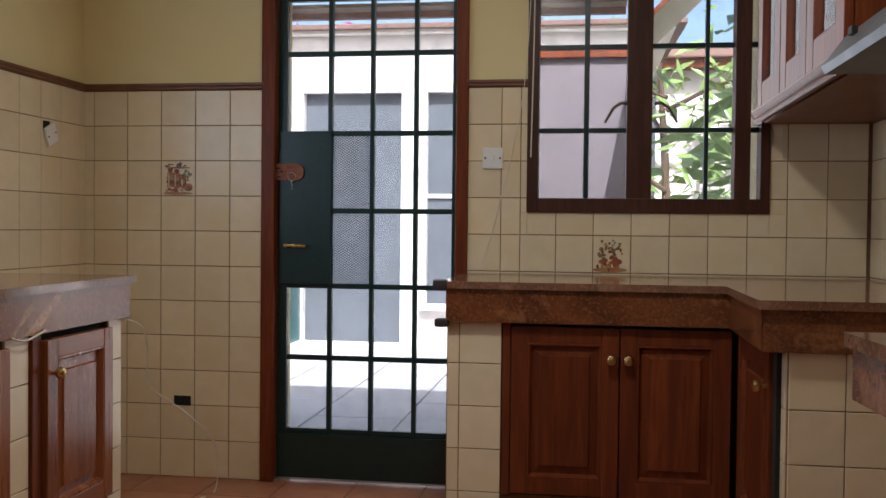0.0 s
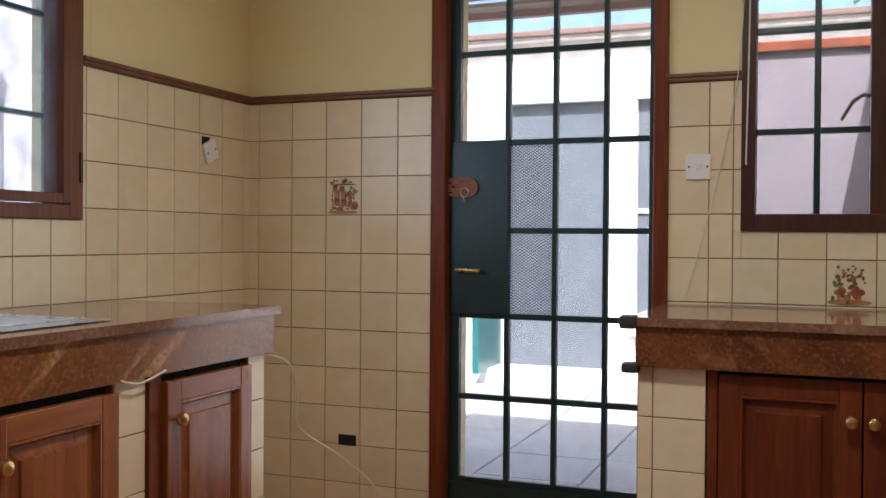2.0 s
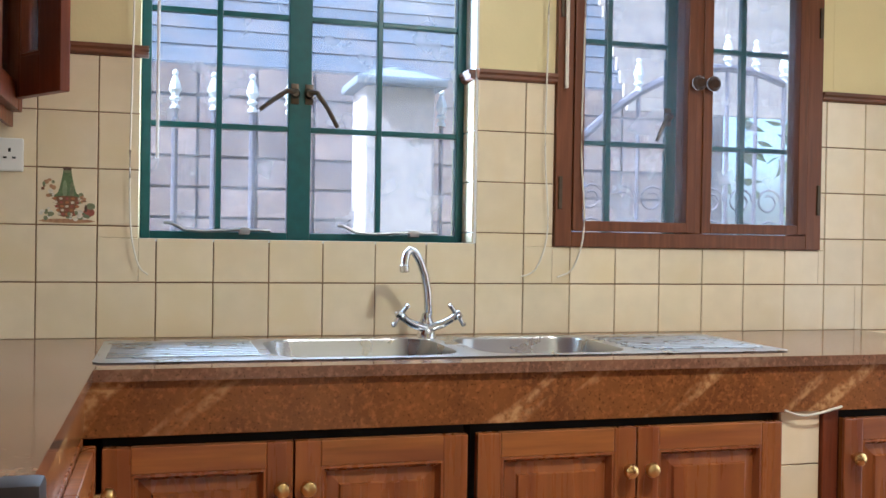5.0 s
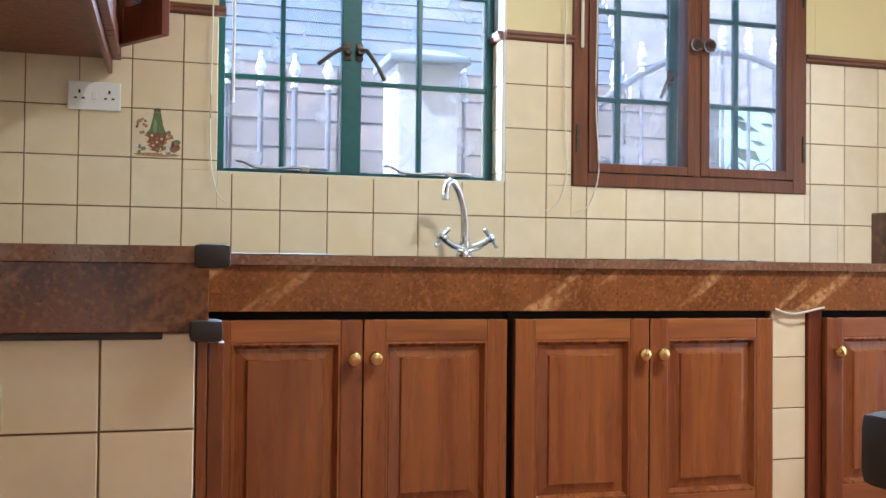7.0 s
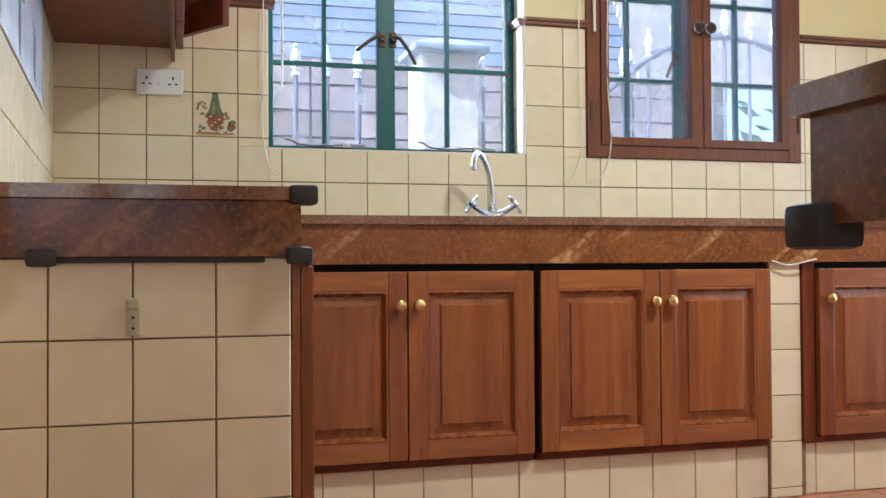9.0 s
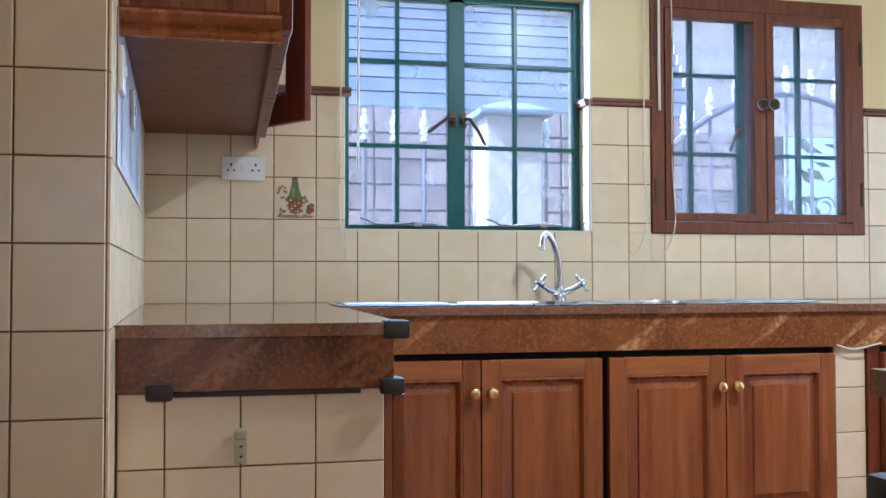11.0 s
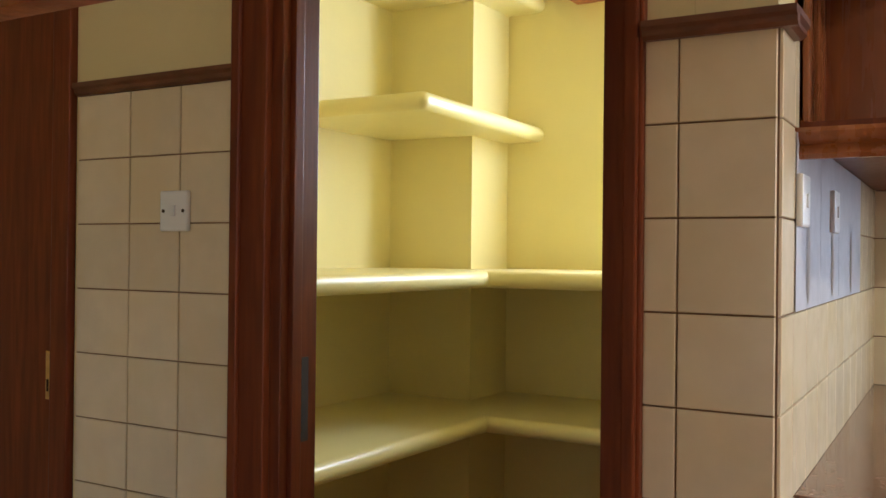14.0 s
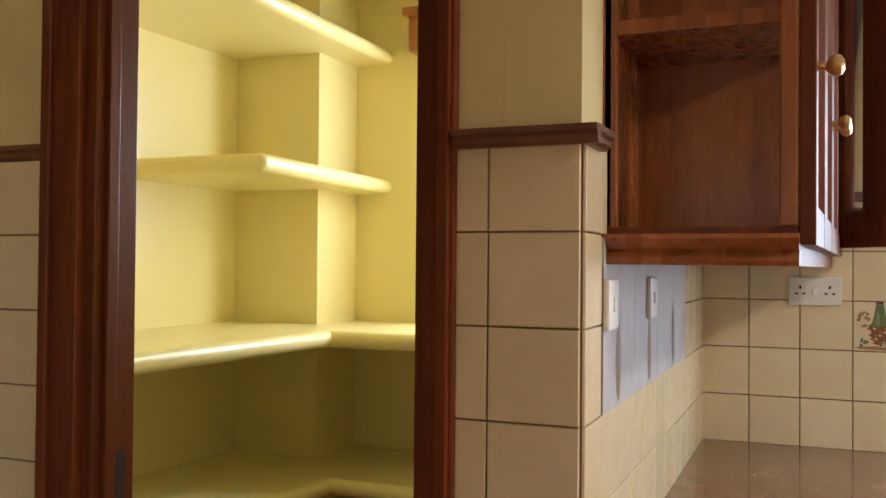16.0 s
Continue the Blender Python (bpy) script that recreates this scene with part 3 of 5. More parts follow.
for z0, z1 in ((1.183, 1.497), (0.855, 1.161)):
    # expanded metal: flat diamonds, wider than high
    bm = bm_new()
    w, h, step, slope = 0.166, z1 - z0, 0.0166, 0.66
    reach = h / slope
    k = -int(reach / step) - 1
    while k * step < w:
        for flip in (False, True):
            x0, x1 = max(k * step, 0), min(k * step + reach, w)
            if x1 - x0 > 0.002:
                za, zb = (x0 - k * step) * slope, (x1 - k * step) * slope
                if flip:
                    za, zb = h - za, h - zb
                tube(bm, [(-1.133 + x0, YN + 0.036, z0 + za), (-1.133 + x1, YN + 0.036, z0 + zb)], 0.0011, 4)
        k += 1
    tagged(part("mesh_guard", bm, GREENPAINT, sd, "dark green expanded metal mesh"), kind="stuff")
bm = bm_new()
outline = [(-1.388, 1.305), (-1.30, 1.300)] + [(-1.29 + 0.036 * math.sin(radians(a)), 1.338 - 0.038 * math.cos(radians(a))) for a in range(0, 181, 20)] + [(-1.30, 1.378), (-1.388, 1.372)]
lo = [bm.verts.new((x, YN + 0.018, z)) for x, z in outline]
hi = [bm.verts.new((x, YN + 0.006, z)) for x, z in outline]
bm.faces.new(lo)
bm.faces.new(hi)
for i in range(len(outline)):
    j = (i + 1) % len(outline)
    bm.faces.new((lo[i], lo[j], hi[j], hi[i]))
hasp = part("hasp", bm, RUST, sd, "rusty brown oval hasp plate")
bm = tube(bm_new(), [(-1.305 + 0.017 * math.cos(radians(a)), YN - 0.002, 1.318 + 0.017 * math.sin(radians(a))) for a in range(0, 361, 30)], 0.0025, 6)
tube(bm, [(-1.308, YN - 0.002, 1.302), (-1.302, YN - 0.004, 1.278), (-1.304, YN - 0.002, 1.262)], 0.0028, 6)
part("key_ring", bm, STEELBAR, hasp, "small steel ring with a key", True)
for x, z in ((-1.368, 1.355), (-1.352, 1.34), (-1.366, 1.318)):
    part("rivet", cube(x - 0.007, x + 0.007, YN + 0.0035, YN + 0.007, z - 0.0025, z + 0.0025), BLACK, hasp)
bm = tube(bm_new(), [(-1.33, YN + 0.02, 1.02), (-1.33, YN - 0.015, 1.02), (-1.31, YN - 0.02, 1.02), (-1.235, YN - 0.02, 1.018)], 0.008)
part("lever_handle", bm, BRASS, sd, "brass lever handle", True)

# ---------------------------------------------------------------- windows


def frame_bars(name, parent, mat, bars, place, depth):
    """Bars (u0, u1, v0, v1, w0, w1) of a window, each a part."""
    for u0, u1, v0, v1 in bars:
        a, b = place(u0, v0, depth[0]), place(u1, v1, depth[1])
        lo = [min(p, q) for p, q in zip(a, b)]
        hi = [max(p, q) for p, q in zip(a, b)]
        part(name, cube(lo[0], hi[0], lo[1], hi[1], lo[2], hi[2], 0.003), mat, parent)


def panes(parent, rects, place, w, mat=None):
    for u0, u1, v0, v1 in rects:
        a, b = place(u0, v0, w), place(u1, v1, w + 0.004)
        lo = [min(p, q) for p, q in zip(a, b)]
        hi = [max(p, q) for p, q in zip(a, b)]
        pane = part("pane", cube(lo[0], hi[0], lo[1], hi[1], lo[2], hi[2]), mat or GLASS, parent)
        pane.visible_shadow = False


def on_west(u, v, w):
    return (XW - w, u, v)


def on_north(u, v, w):
    return (u, YN + w, v)


def stay_handle(parent, y, z, x, reach, drop):
    """Casement fastener: a boss on a back plate with a drooping flat lever."""
    bm = lathe(bm_new(), [(0.013, 0), (0.015, 0.012), (0.010, 0.026)], (x, y, z), "x", 12)
    box(bm, x - 0.002, x + 0.006, y - 0.012, y + 0.012, z - 0.03, z + 0.03, 0.002)
    tube(bm, [(x + 0.02, y, z + 0.004), (x + 0.03, y + reach * 0.25, z + 0.006 - drop * 0.04), (x + 0.036, y + reach * 0.62, z - drop * 0.42), (x + 0.034, y + reach, z - drop)], 0.0085, 8, 0.75)
    part("lever_handle", bm, BRONZE, parent, "dark bronze casement lever", True)


# sink window: dark green steel casements deep in the wall
w1 = thing("window_1", (XW - 0.1, 1.54, 1.2), "dark green steel casement window over the sink, dusty panes tinted for blue haze", "window", kind="structure")
SY = [1.053, 1.085, 1.262, 1.278, 1.468, 1.54, 1.735, 1.751, 1.975, 2.022]
SZ = [1.205, 1.525, 1.875]
frame_bars("window_frame", w1, TEAL, [(1.053, 1.08, 1.2, 2.13), (1.47, 1.538, 1.2, 2.13), (1.99, 2.022, 1.2, 2.13), (1.08, 1.47, 1.2, 1.222), (1.538, 1.99, 1.2, 1.222), (1.08, 1.99, 2.1, 2.13)], on_west, (0.10, 0.135))
frame_bars("glazing_bar", w1, TEAL, [(1.262, 1.278, 1.222, 2.1), (1.738, 1.754, 1.222, 2.1)] + [(a, b, z - 0.008, z + 0.008) for z in (1.53, 1.86) for a, b in ((1.08, 1.262), (1.278, 1.47), (1.538, 1.738), (1.754, 1.99))], on_west, (0.104, 0.128))
panes(w1, [(a, b, c, d) for a, b in ((1.08, 1.262), (1.278, 1.47), (1.538, 1.738), (1.754, 1.99)) for c, d in ((1.222, 1.522), (1.538, 1.852), (1.868, 2.1))], on_west, 0.118, DUSTY)
stay_handle(w1, 1.488, 1.634, XW - 0.10, -0.105, 0.056)
stay_handle(w1, 1.530, 1.634, XW - 0.10, 0.082, 0.098)
for y0, y1 in ((1.12, 1.42), (1.62, 1.93)):
    bm = tube(bm_new(), [(XW - 0.085, y0, 1.246), (XW - 0.082, y0 + 0.02, 1.244), (XW - 0.08, y0 + 0.055, 1.226), (XW - 0.08, y0 + 0.11, 1.222), (XW - 0.08, y1 - 0.1, 1.228), (XW - 0.085, y1, 1.226)], 0.0048)
    box(bm, XW - 0.1, XW - 0.075, y1 - 0.09, y1 - 0.06, 1.215, 1.235, 0.002)
    part("casement_stay", bm, STEELBAR, w1, "dull steel casement stay bar", True)
sill = structure("window_sill_1", cube(XW - 0.1, XW + 0.008, 1.054, 2.021, 1.192, 1.2), WHITE, "white painted window sill", "sill")
structure("window_reveal_1", cube(XW - 0.1, XW + 0.004, 2.018, 2.026, 1.2, 2.13), WHITE, "white window reveal", "reveal")
lay(wall_west, "tile", [XW - 0.1, XW + 0.004], ROWS_Z, [(-9, 9, -0.1, 1.2)], lambda u, v: (u, 2.018, v), FACE_S, TILE)

# timber window with green steel window behind it
w2 = thing("window_2", (XW, 2.76, 1.2), "brown wooden casement window with a green steel window behind it", "window", kind="structure")
frame_bars("window_frame", w2, WINWOOD, [(2.276, 2.33, 1.194, 2.16), (3.172, 3.230, 1.194, 2.16), (2.33, 3.172, 1.194, 1.24), (2.33, 3.172, 2.1, 2.16), (2.745, 2.79, 1.24, 2.1)], on_west, (-0.02, 0.09))
for a, b in ((2.332, 2.757), (2.778, 3.170)):
    frame_bars("sash", w2, WINWOOD, [(a, a + 0.034, 1.243, 2.097), (b - 0.034, b, 1.243, 2.097), (a + 0.034, b - 0.034, 1.243, 1.275), (a + 0.034, b - 0.034, 2.06, 2.097)], on_west, (-0.026, 0.014))
    panes(w2, [(a + 0.034, b - 0.034, 1.275, 2.06)], on_west, 0.0)
frame_bars("glazing_bar", w2, TEAL, [(2.292, 2.325, 1.21, 2.13), (2.516, 2.535, 1.225, 2.1), (2.737, 2.796, 1.225, 2.1), (3.021, 3.040, 1.225, 2.1), (3.238, 3.266, 1.21, 2.13), (2.325, 3.238, 1.208, 1.225), (2.325, 3.238, 2.1, 2.13)] + [(a, b, z - 0.008, z + 0.008) for z in (1.535, 1.868) for a, b in ((2.325, 2.516), (2.535, 2.737), (2.796, 3.021), (3.040, 3.238))], on_west, (0.14, 0.165))
panes(w2, [(a, b, c, d) for a, b in ((2.325, 2.516), (2.535, 2.737), (2.796, 3.021), (3.040, 3.238)) for c, d in ((1.225, 1.527), (1.543, 1.86), (1.876, 2.1))], on_west, 0.15, DUSTY)
structure("window_reveal_2", cube(XW - 0.16, XW - 0.03, 3.267, 3.284, 1.207, 2.13), WHITE, "white painted window reveal", "reveal")
structure("window_infill_2", cube(XW - 0.05, XW - 0.001, 3.2305, 3.285, 1.205, 2.13), PLASTER, "plastered wall edge beside the wooden window", "wall")
stay_handle(w2, 2.740, 1.632, XW - 0.14, -0.055, 0.085)
stay_handle(w2, 2.790, 1.632, XW - 0.14, 0.055, 0.085)
for y in (2.748, 2.80):
    part("knob", lathe(bm_new(), [(0.008, 0.02), (0.008, 0.035), (0.022, 0.04), (0.024, 0.052), (0.014, 0.06)], (XW, y, 1.72), "x", 16), TURNWOOD, w2, "dark wooden turn button", True)
for y in (2.29, 3.218):
    for z in (1.36, 1.95):
        part("hinge", cube(XW + 0.018, XW + 0.026, y - 0.006, y + 0.006, z - 0.05, z + 0.05, 0.002), BRONZE, w2)

# north window over the counter
w3 = thing("window_3", (0.2, YN, 1.172), "dark brown wooden casement window over the counter", "window", kind="structure")
frame_bars("window_frame", w3, BACKLITWOOD, [(-0.287, -0.24, 1.172, 2.16), (0.652, 0.69, 1.172, 2.16), (-0.24, 0.652, 1.172, 1.232), (-0.24, 0.652, 2.1, 2.16), (0.12, 0.222, 1.232, 2.1), (0.55, 0.612, 1.232, 2.1)], on_north, (-0.02, 0.08))
frame_bars("glazing_bar", w3, GREENPAINT, [(-0.055, -0.033, 1.232, 2.1), (0.435, 0.452, 1.232, 2.1)] + [(a, b, z - 0.01, z + 0.01) for z in (1.516, 1.863) for a, b in ((-0.24, -0.055), (-0.033, 0.12), (0.222, 0.435), (0.452, 0.55), (0.612, 0.652))], on_north, (0.03, 0.06))
panes(w3, [(a, b, 1.232, 2.1) for a, b in ((-0.24, -0.055), (-0.033, 0.12), (0.222, 0.435), (0.452, 0.55), (0.612, 0.652))], on_north, 0.042)
for x, s in ((0.115, -1), (0.235, 1)):
    bm = tube(bm_new(), [(x, YN - 0.02, 1.62), (x + s * 0.02, YN - 0.04, 1.62), (x + s * 0.05, YN - 0.04, 1.60), (x + s * 0.085, YN - 0.04, 1.54)], 0.008, 8, 0.7)
    part("lever_handle", bm, BRONZE, w3, "dark bronze casement lever", True)

# pantry window
w4 = thing("window_4", (XP - 0.1, -0.2, 1.52), "small dark green steel pantry window", "window", kind="structure")
frame_bars("window_frame", w4, TEAL, [(-0.455, -0.42, 1.52, 2.27), (0.045, 0.08, 1.52, 2.27), (-0.42, 0.045, 1.52, 1.55), (-0.42, 0.045, 2.24, 2.27), (-0.42, 0.045, 1.87, 1.89)], on_west, (0.13, 0.16))
panes(w4, [(-0.42, 0.045, 1.55, 1.87), (-0.42, 0.045, 1.89, 2.24)], on_west, 0.145)
structure("window_reveal_4", cube(XP - 0.07, XP + 0.004, -0.462, -0.455, 1.515, 2.27), WHITE, "white window reveal", "reveal")

# ---------------------------------------------------------------- kitchen furniture
DOOR_T = 0.026


def knob(parent, at, axis_m):
    prof = [(0.007, 0), (0.007, 0.012), (0.016, 0.018), (0.019, 0.027), (0.016, 0.036), (0.007, 0.041)]
    bm = lathe(bm_new(), [(r, h) for r, h in prof], (0, 0, 0), "y", 18)
    for v in bm.verts:
        v.co.y = -v.co.y
        v.co = axis_m @ (v.co + Vector(at))
    return part("knob", bm, BRASS, parent, "round brass knob", True)


def panel_door(cabinet, m, w, h, knob_at=None, stile=0.058, glazed=False, mat=None, mat_r=None):
    """A framed door in local x (width) and z (height), facing -y; m takes it to the plan."""
    mat, mat_r = mat or DOORWOOD, mat_r or RAILWOOD
    s = stile
    back = cube(0.004, w - 0.004, -0.004, 0, 0.004, h - 0.004)
    if glazed:
        back.free()
        back = cube(0, s, -DOOR_T, 0, 0, h, 0.003)
    d = part("door", bm_transform(back, m), mat, cabinet)
    for x0, x1 in ((0, s), (w - s, w))[glazed:]:
        part("stile", bm_transform(cube(x0, x1, -DOOR_T, -0.0002, 0, h, 0.003), m), mat, d)
    for z0, z1 in ((0, s), (h - s, h)):
        part("rail", bm_transform(cube(s, w - s, -DOOR_T + 0.001, -0.0002, z0, z1, 0.003), m), mat_r, d)
    q = 0.016
    bm = bm_new()
    for a, b, out in (((s, 0, s), (w - s, 0, s), (0, 0, 1)), ((s, 0, h - s), (w - s, 0, h - s), (0, 0, -1)), ((s, 0, s), (s, 0, h - s), (1, 0, 0)), ((w - s, 0, s), (w - s, 0, h - s), (-1, 0, 0))):
        extrude_profile(bm, [(0, -DOOR_T + 0.002), (0.006, -DOOR_T + 0.001), (q, -0.006), (q, -0.001), (0, -0.001)], a, b, up=(0, 1, 0), out=out)
    part("moulding", bm_transform(bm, m), mat, d)
    if glazed:
        pane = part("pane", bm_transform(cube(s, w - s, -0.010, -0.006, s, h - s), m), CLEAR, d)
        pane.visible_shadow = False
    else:
        bm = bm_new()
        a, b = s + 0.002, s + 0.046
        lo, mid, hi = [[bm.verts.new(p) for p in ((k, y, k), (w - k, y, k), (w - k, y, h - k), (k, y, h - k))] for k, y in ((a, -0.0035), (b - 0.003, -0.0125), (b, -0.0195))]
        for r, t in ((lo, mid), (mid, hi)):
            for i in range(4):
                bm.faces.new((r[i], r[(i + 1) % 4], t[(i + 1) % 4], t[i]))
        bm.faces.new(hi)
        bm.faces.new(lo)
        part("panel", bm_transform(bm, m), mat, d, "raised wooden panel")
    if knob_at:
        knob(d, (knob_at[0], -DOOR_T, knob_at[1]), m)
    return d


def bm_transform(bm, m):
    for v in bm.verts:
        v.co = m @ v.co
    return bm


def facing(x, y, z, deg):
    """Local -y turned to face: 0 south, 90 east, 180 north, -90 west."""
    return Matrix.Translation((x, y, z)) @ Matrix.Rotation(radians(deg), 4, "Z")


def base_cabinet(y0, y1, knobs, label):
    """A base unit on the west wall with one or two framed doors facing east."""
    c = thing("base_cabinet", (-1.9, (y0 + y1) / 2, FLOOR), label, "cabinet", "base cabinets under the sink counter")
    part("carcass", cube(-2.2, -1.668, y0, y1, 0.175, 0.80), BLACK, c, "dark inside of the cabinet")
    part("bottom_rail", cube(-1.668, -1.645, y0, y1, 0.165, 0.188, 0.003), DARKWOOD, c)
    n = len(knobs)
    w = (y1 - y0 - 0.012) / n
    for i, side in enumerate(knobs):
        m = facing(-1.646, y0 + 0.004 + i * (w + 0.004), 0.192, 90)
        panel_door(c, m, w, 0.566, (w - 0.027 if side > 0 else 0.027, 0.466))
    return c


base_cabinet(1.00, 1.812, (1, -1), "red-brown wooden base cabinet with two raised-panel doors and brass knobs")
base_cabinet(1.828, 2.655, (1, -1), "red-brown wooden base cabinet with two raised-panel doors and brass knobs")
narrow = base_cabinet(2.835, 3.25, (-1,), "narrow red-brown wooden base cabinet, its door slightly ajar")
structure("counter_pier", cube(-2.2, -1.652, 2.66, 2.80, FLOOR, 0.785), GROUT, "cream tiled pier between base cabinets", "pier")
structure("counter_pier_end", cube(-2.2, -1.652, 3.258, 3.355, FLOOR, 0.785), GROUT, "cream tiled pier at the end of the counter", "pier")
structure("plinth", cube(-2.2, -1.668, 0.98, 3.258, FLOOR, 0.165), GROUT, "cream tiled plinth under the cabinets", "plinth")
part("jamb_board", cube(-1.66, -1.636, 2.785, 2.832, 0.17, 0.79, 0.003), DARKWOOD, narrow)
pier = bpy.data.objects["counter_pier"]
PIER_Z = [FLOOR, 0.02, 0.175, 0.33, 0.484, 0.638, 0.783]
lay(pier, "tile", [2.662, 2.783], PIER_Z, [], lambda u, v: (-1.652, u, v), FACE_E, TILE)
lay(bpy.data.objects["counter_pier_end"], "tile", [3.260, 3.353], PIER_Z, [], lambda u, v: (-1.652, u, v), FACE_E, TILE)
lay(bpy.data.objects["counter_pier_end"], "tile", [-2.2 + 0.11 * k for k in range(6)], PIER_Z, [], lambda u, v: (u, 3.355, v), FACE_N, TILE)
lay(bpy.data.objects["plinth"], "tile", [1.0 + P * k for k in range(15)], [FLOOR, 0.163], [(2.66, 2.80, -1, 1)], lambda u, v: (-1.668, u, v), FACE_E, TILE)

# counter along the west wall with its return, one stone top
SINKCUT = (1.32, 2.33, -2.14, -1.735)
top = thing("countertop", (-1.9, 2.0, 0.9), "polished red-brown granite countertop with a deep stone fascia", "countertop")
bm = pierced(0.985, 3.395, XW + 0.004, -1.612, [SINKCUT], lambda u, v, w: (v, u, TOP - w), 0.026)
part("slab", bm, GRANITE_TOP, top)
part("return_slab", prism(bm_new(), [(XW + 0.004, 0.338), (-0.64, 0.418), (-0.64, 0.985), (XW + 0.004, 0.985)], TOP - 0.026, TOP), GRANITE_TOP, top)
part("fascia", cube(-1.642, -1.626, 0.96, 3.378, 0.780, TOP - 0.026, 0.002), GRANITE, top, "red-brown granite fascia with pale veins")
part("end_fascia", cube(-2.2, -1.642, 3.358, 3.376, 0.780, TOP - 0.026, 0.002), GRANITE, top)
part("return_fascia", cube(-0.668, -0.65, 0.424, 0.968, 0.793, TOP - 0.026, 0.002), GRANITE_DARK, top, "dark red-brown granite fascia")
part("return_side_fascia", cube(-1.626, -0.668, 0.95, 0.968, 0.793, TOP - 0.026, 0.002), GRANITE, top)


def corner_cap(parent, x0, x1, y0, y1, z0, z1):
    part("corner_cap", cube(x0, x1, y0, y1, z0, z1, 0.009), RUBBER, parent, "black plastic corner cap", True)


corner_cap(top, -0.69, -0.632, 0.945, 1.0, TOP - 0.034, TOP + 0.004)
corner_cap(top, -0.695, -0.637, 0.94, 0.99, 0.778, 0.812)
corner_cap(top, -0.69, -0.64, 0.478, 0.53, 0.776, 0.808)
# shadow line below the fascia, built as a black strip
part("rubber_strip", cube(-0.668, -0.652, 0.53, 0.90, 0.782, 0.793, 0.003), RUBBER, top, "black strip standing in for the shadow line under the fascia")
base_pen = structure("counter_base", prism(bm_new(), [(-1.64, 0.39), (-0.668, 0.42), (-0.668, 0.95), (-1.64, 0.95)], FLOOR, 0.793), GROUT, "cream tiled base under the short counter", "base")
lay(base_pen, "tile", [0.424, 0.514, 0.660, 0.809, 0.95], [FLOOR, 0.026, 0.18, 0.334, 0.488, 0.642, 0.792], [], lambda u, v: (-0.668, u, v), FACE_E, TILE)
pc = thing("base_cabinet", (-1.1, 0.95, FLOOR), "red-brown wooden base cabinet under the short counter", "cabinet", "base cabinets under the sink counter")
part("face_frame", cube(-1.60, -0.672, 0.952, 0.968, 0.17, 0.785, 0.002), DOORWOOD, pc)
panel_door(pc, facing(-0.674, 0.969, 0.185, 180), 0.45, 0.59, None)
panel_door(pc, facing(-1.13, 0.969, 0.185, 180), 0.45, 0.59, (0.42, 0.49))
KEEPER = material("tarnished_pale_brass", (0.58, 0.53, 0.36), 0.45, 0.3, grain=0.3)
keeper = thing("bolt_keeper", (-0.662, 0.66, 0.64), "small tarnished metal bolt keeper screwed to the tiles", "keeper")
part("plate", cube(-0.663, -0.658, 0.648, 0.674, 0.648, 0.712, 0.002), KEEPER, keeper)
for z in (0.662, 0.682):
    part("screw", lathe(bm_new(), [(0.003, 0.0), (0.003, 0.0015)], (-0.658, 0.661, z), "x", 8), BRONZE, keeper)
part("lip", cube(-0.662, -0.646, 0.648, 0.674, 0.697, 0.718, 0.005), KEEPER, keeper)

# double sink
sink = thing("kitchen_sink", (-1.94, 1.8, 0.9), "stainless steel double-bowl sink with ribbed drainers at both ends", "sink")


def rounded(cx, cy, hx, hy, r, n=5):
    pts = []
    for sx, sy, a0 in ((1, 1, 0), (-1, 1, 90), (-1, -1, 180), (1, -1, 270)):
        for i in range(n + 1):
            a = radians(a0 + 90 * i / n)
            pts.append((cx + sx * (hx - r) + r * math.cos(a), cy + sy * (hy - r) + r * math.sin(a)))
    return pts


def bowl(cy, hy):
    bm = bm_new()
    rings = []
    for f, z, r in ((1.0, TOP + 0.003, 0.09), (0.985, TOP - 0.004, 0.088), (0.95, TOP - 0.13, 0.08), (0.86, TOP - 0.155, 0.07), (0.1, TOP - 0.16, 0.01)):
        rings.append([bm.verts.new((x, y, z)) for x, y in rounded(-1.935, cy, 0.195 * f, hy * f, r)])
    for a, b in zip(rings, rings[1:]):
        for i in range(len(a)):
            bm.faces.new((a[i], a[(i + 1) % len(a)], b[(i + 1) % len(b)], b[i]))
    bm.faces.new(rings[-1])
    b = part("bowl", bm, STEEL, sink, "deep steel bowl", True)
    part("waste", lathe(bm_new(), [(0.035, -0.158), (0.035, -0.154), (0.02, -0.153)], (-1.935, cy, TOP), "z", 18), CHROME, b)


bowl(1.605, 0.232)
bowl(2.095, 0.2)
bm = bm_new()
outer = [bm.verts.new((x, y, TOP + 0.003)) for x, y in rounded(-1.935, 1.855, 0.235, 0.88, 0.03)]
edges = [bm.edges.new((outer[i], outer[(i + 1) % len(outer)])) for i in range(len(outer))]
for cy, hy in ((1.605, 0.232), (2.095, 0.2)):
    ring = [bm.verts.new((x, y, TOP + 0.003)) for x, y in rounded(-1.935, cy, 0.195, hy, 0.09)]
    edges += [bm.edges.new((ring[i], ring[(i + 1) % len(ring)])) for i in range(len(ring))]
bmesh.ops.triangle_fill(bm, use_beauty=True, edges=edges)
part("deck", bm, STEEL, sink, "flat steel rim and drainers")
for y0, y1 in ((1.0, 1.345), (2.33, 2.70)):
    for k in range(9):
        x = -2.08 + k * 0.036
        part("drainer_rib", cube(x, x + 0.012, y0, y1, TOP + 0.002, TOP + 0.007, 0.002), STEEL, sink)

tap = thing("kitchen_tap", (-2.13, 1.84, TOP), "chrome mixer tap with a swan neck and two cross handles", "tap")
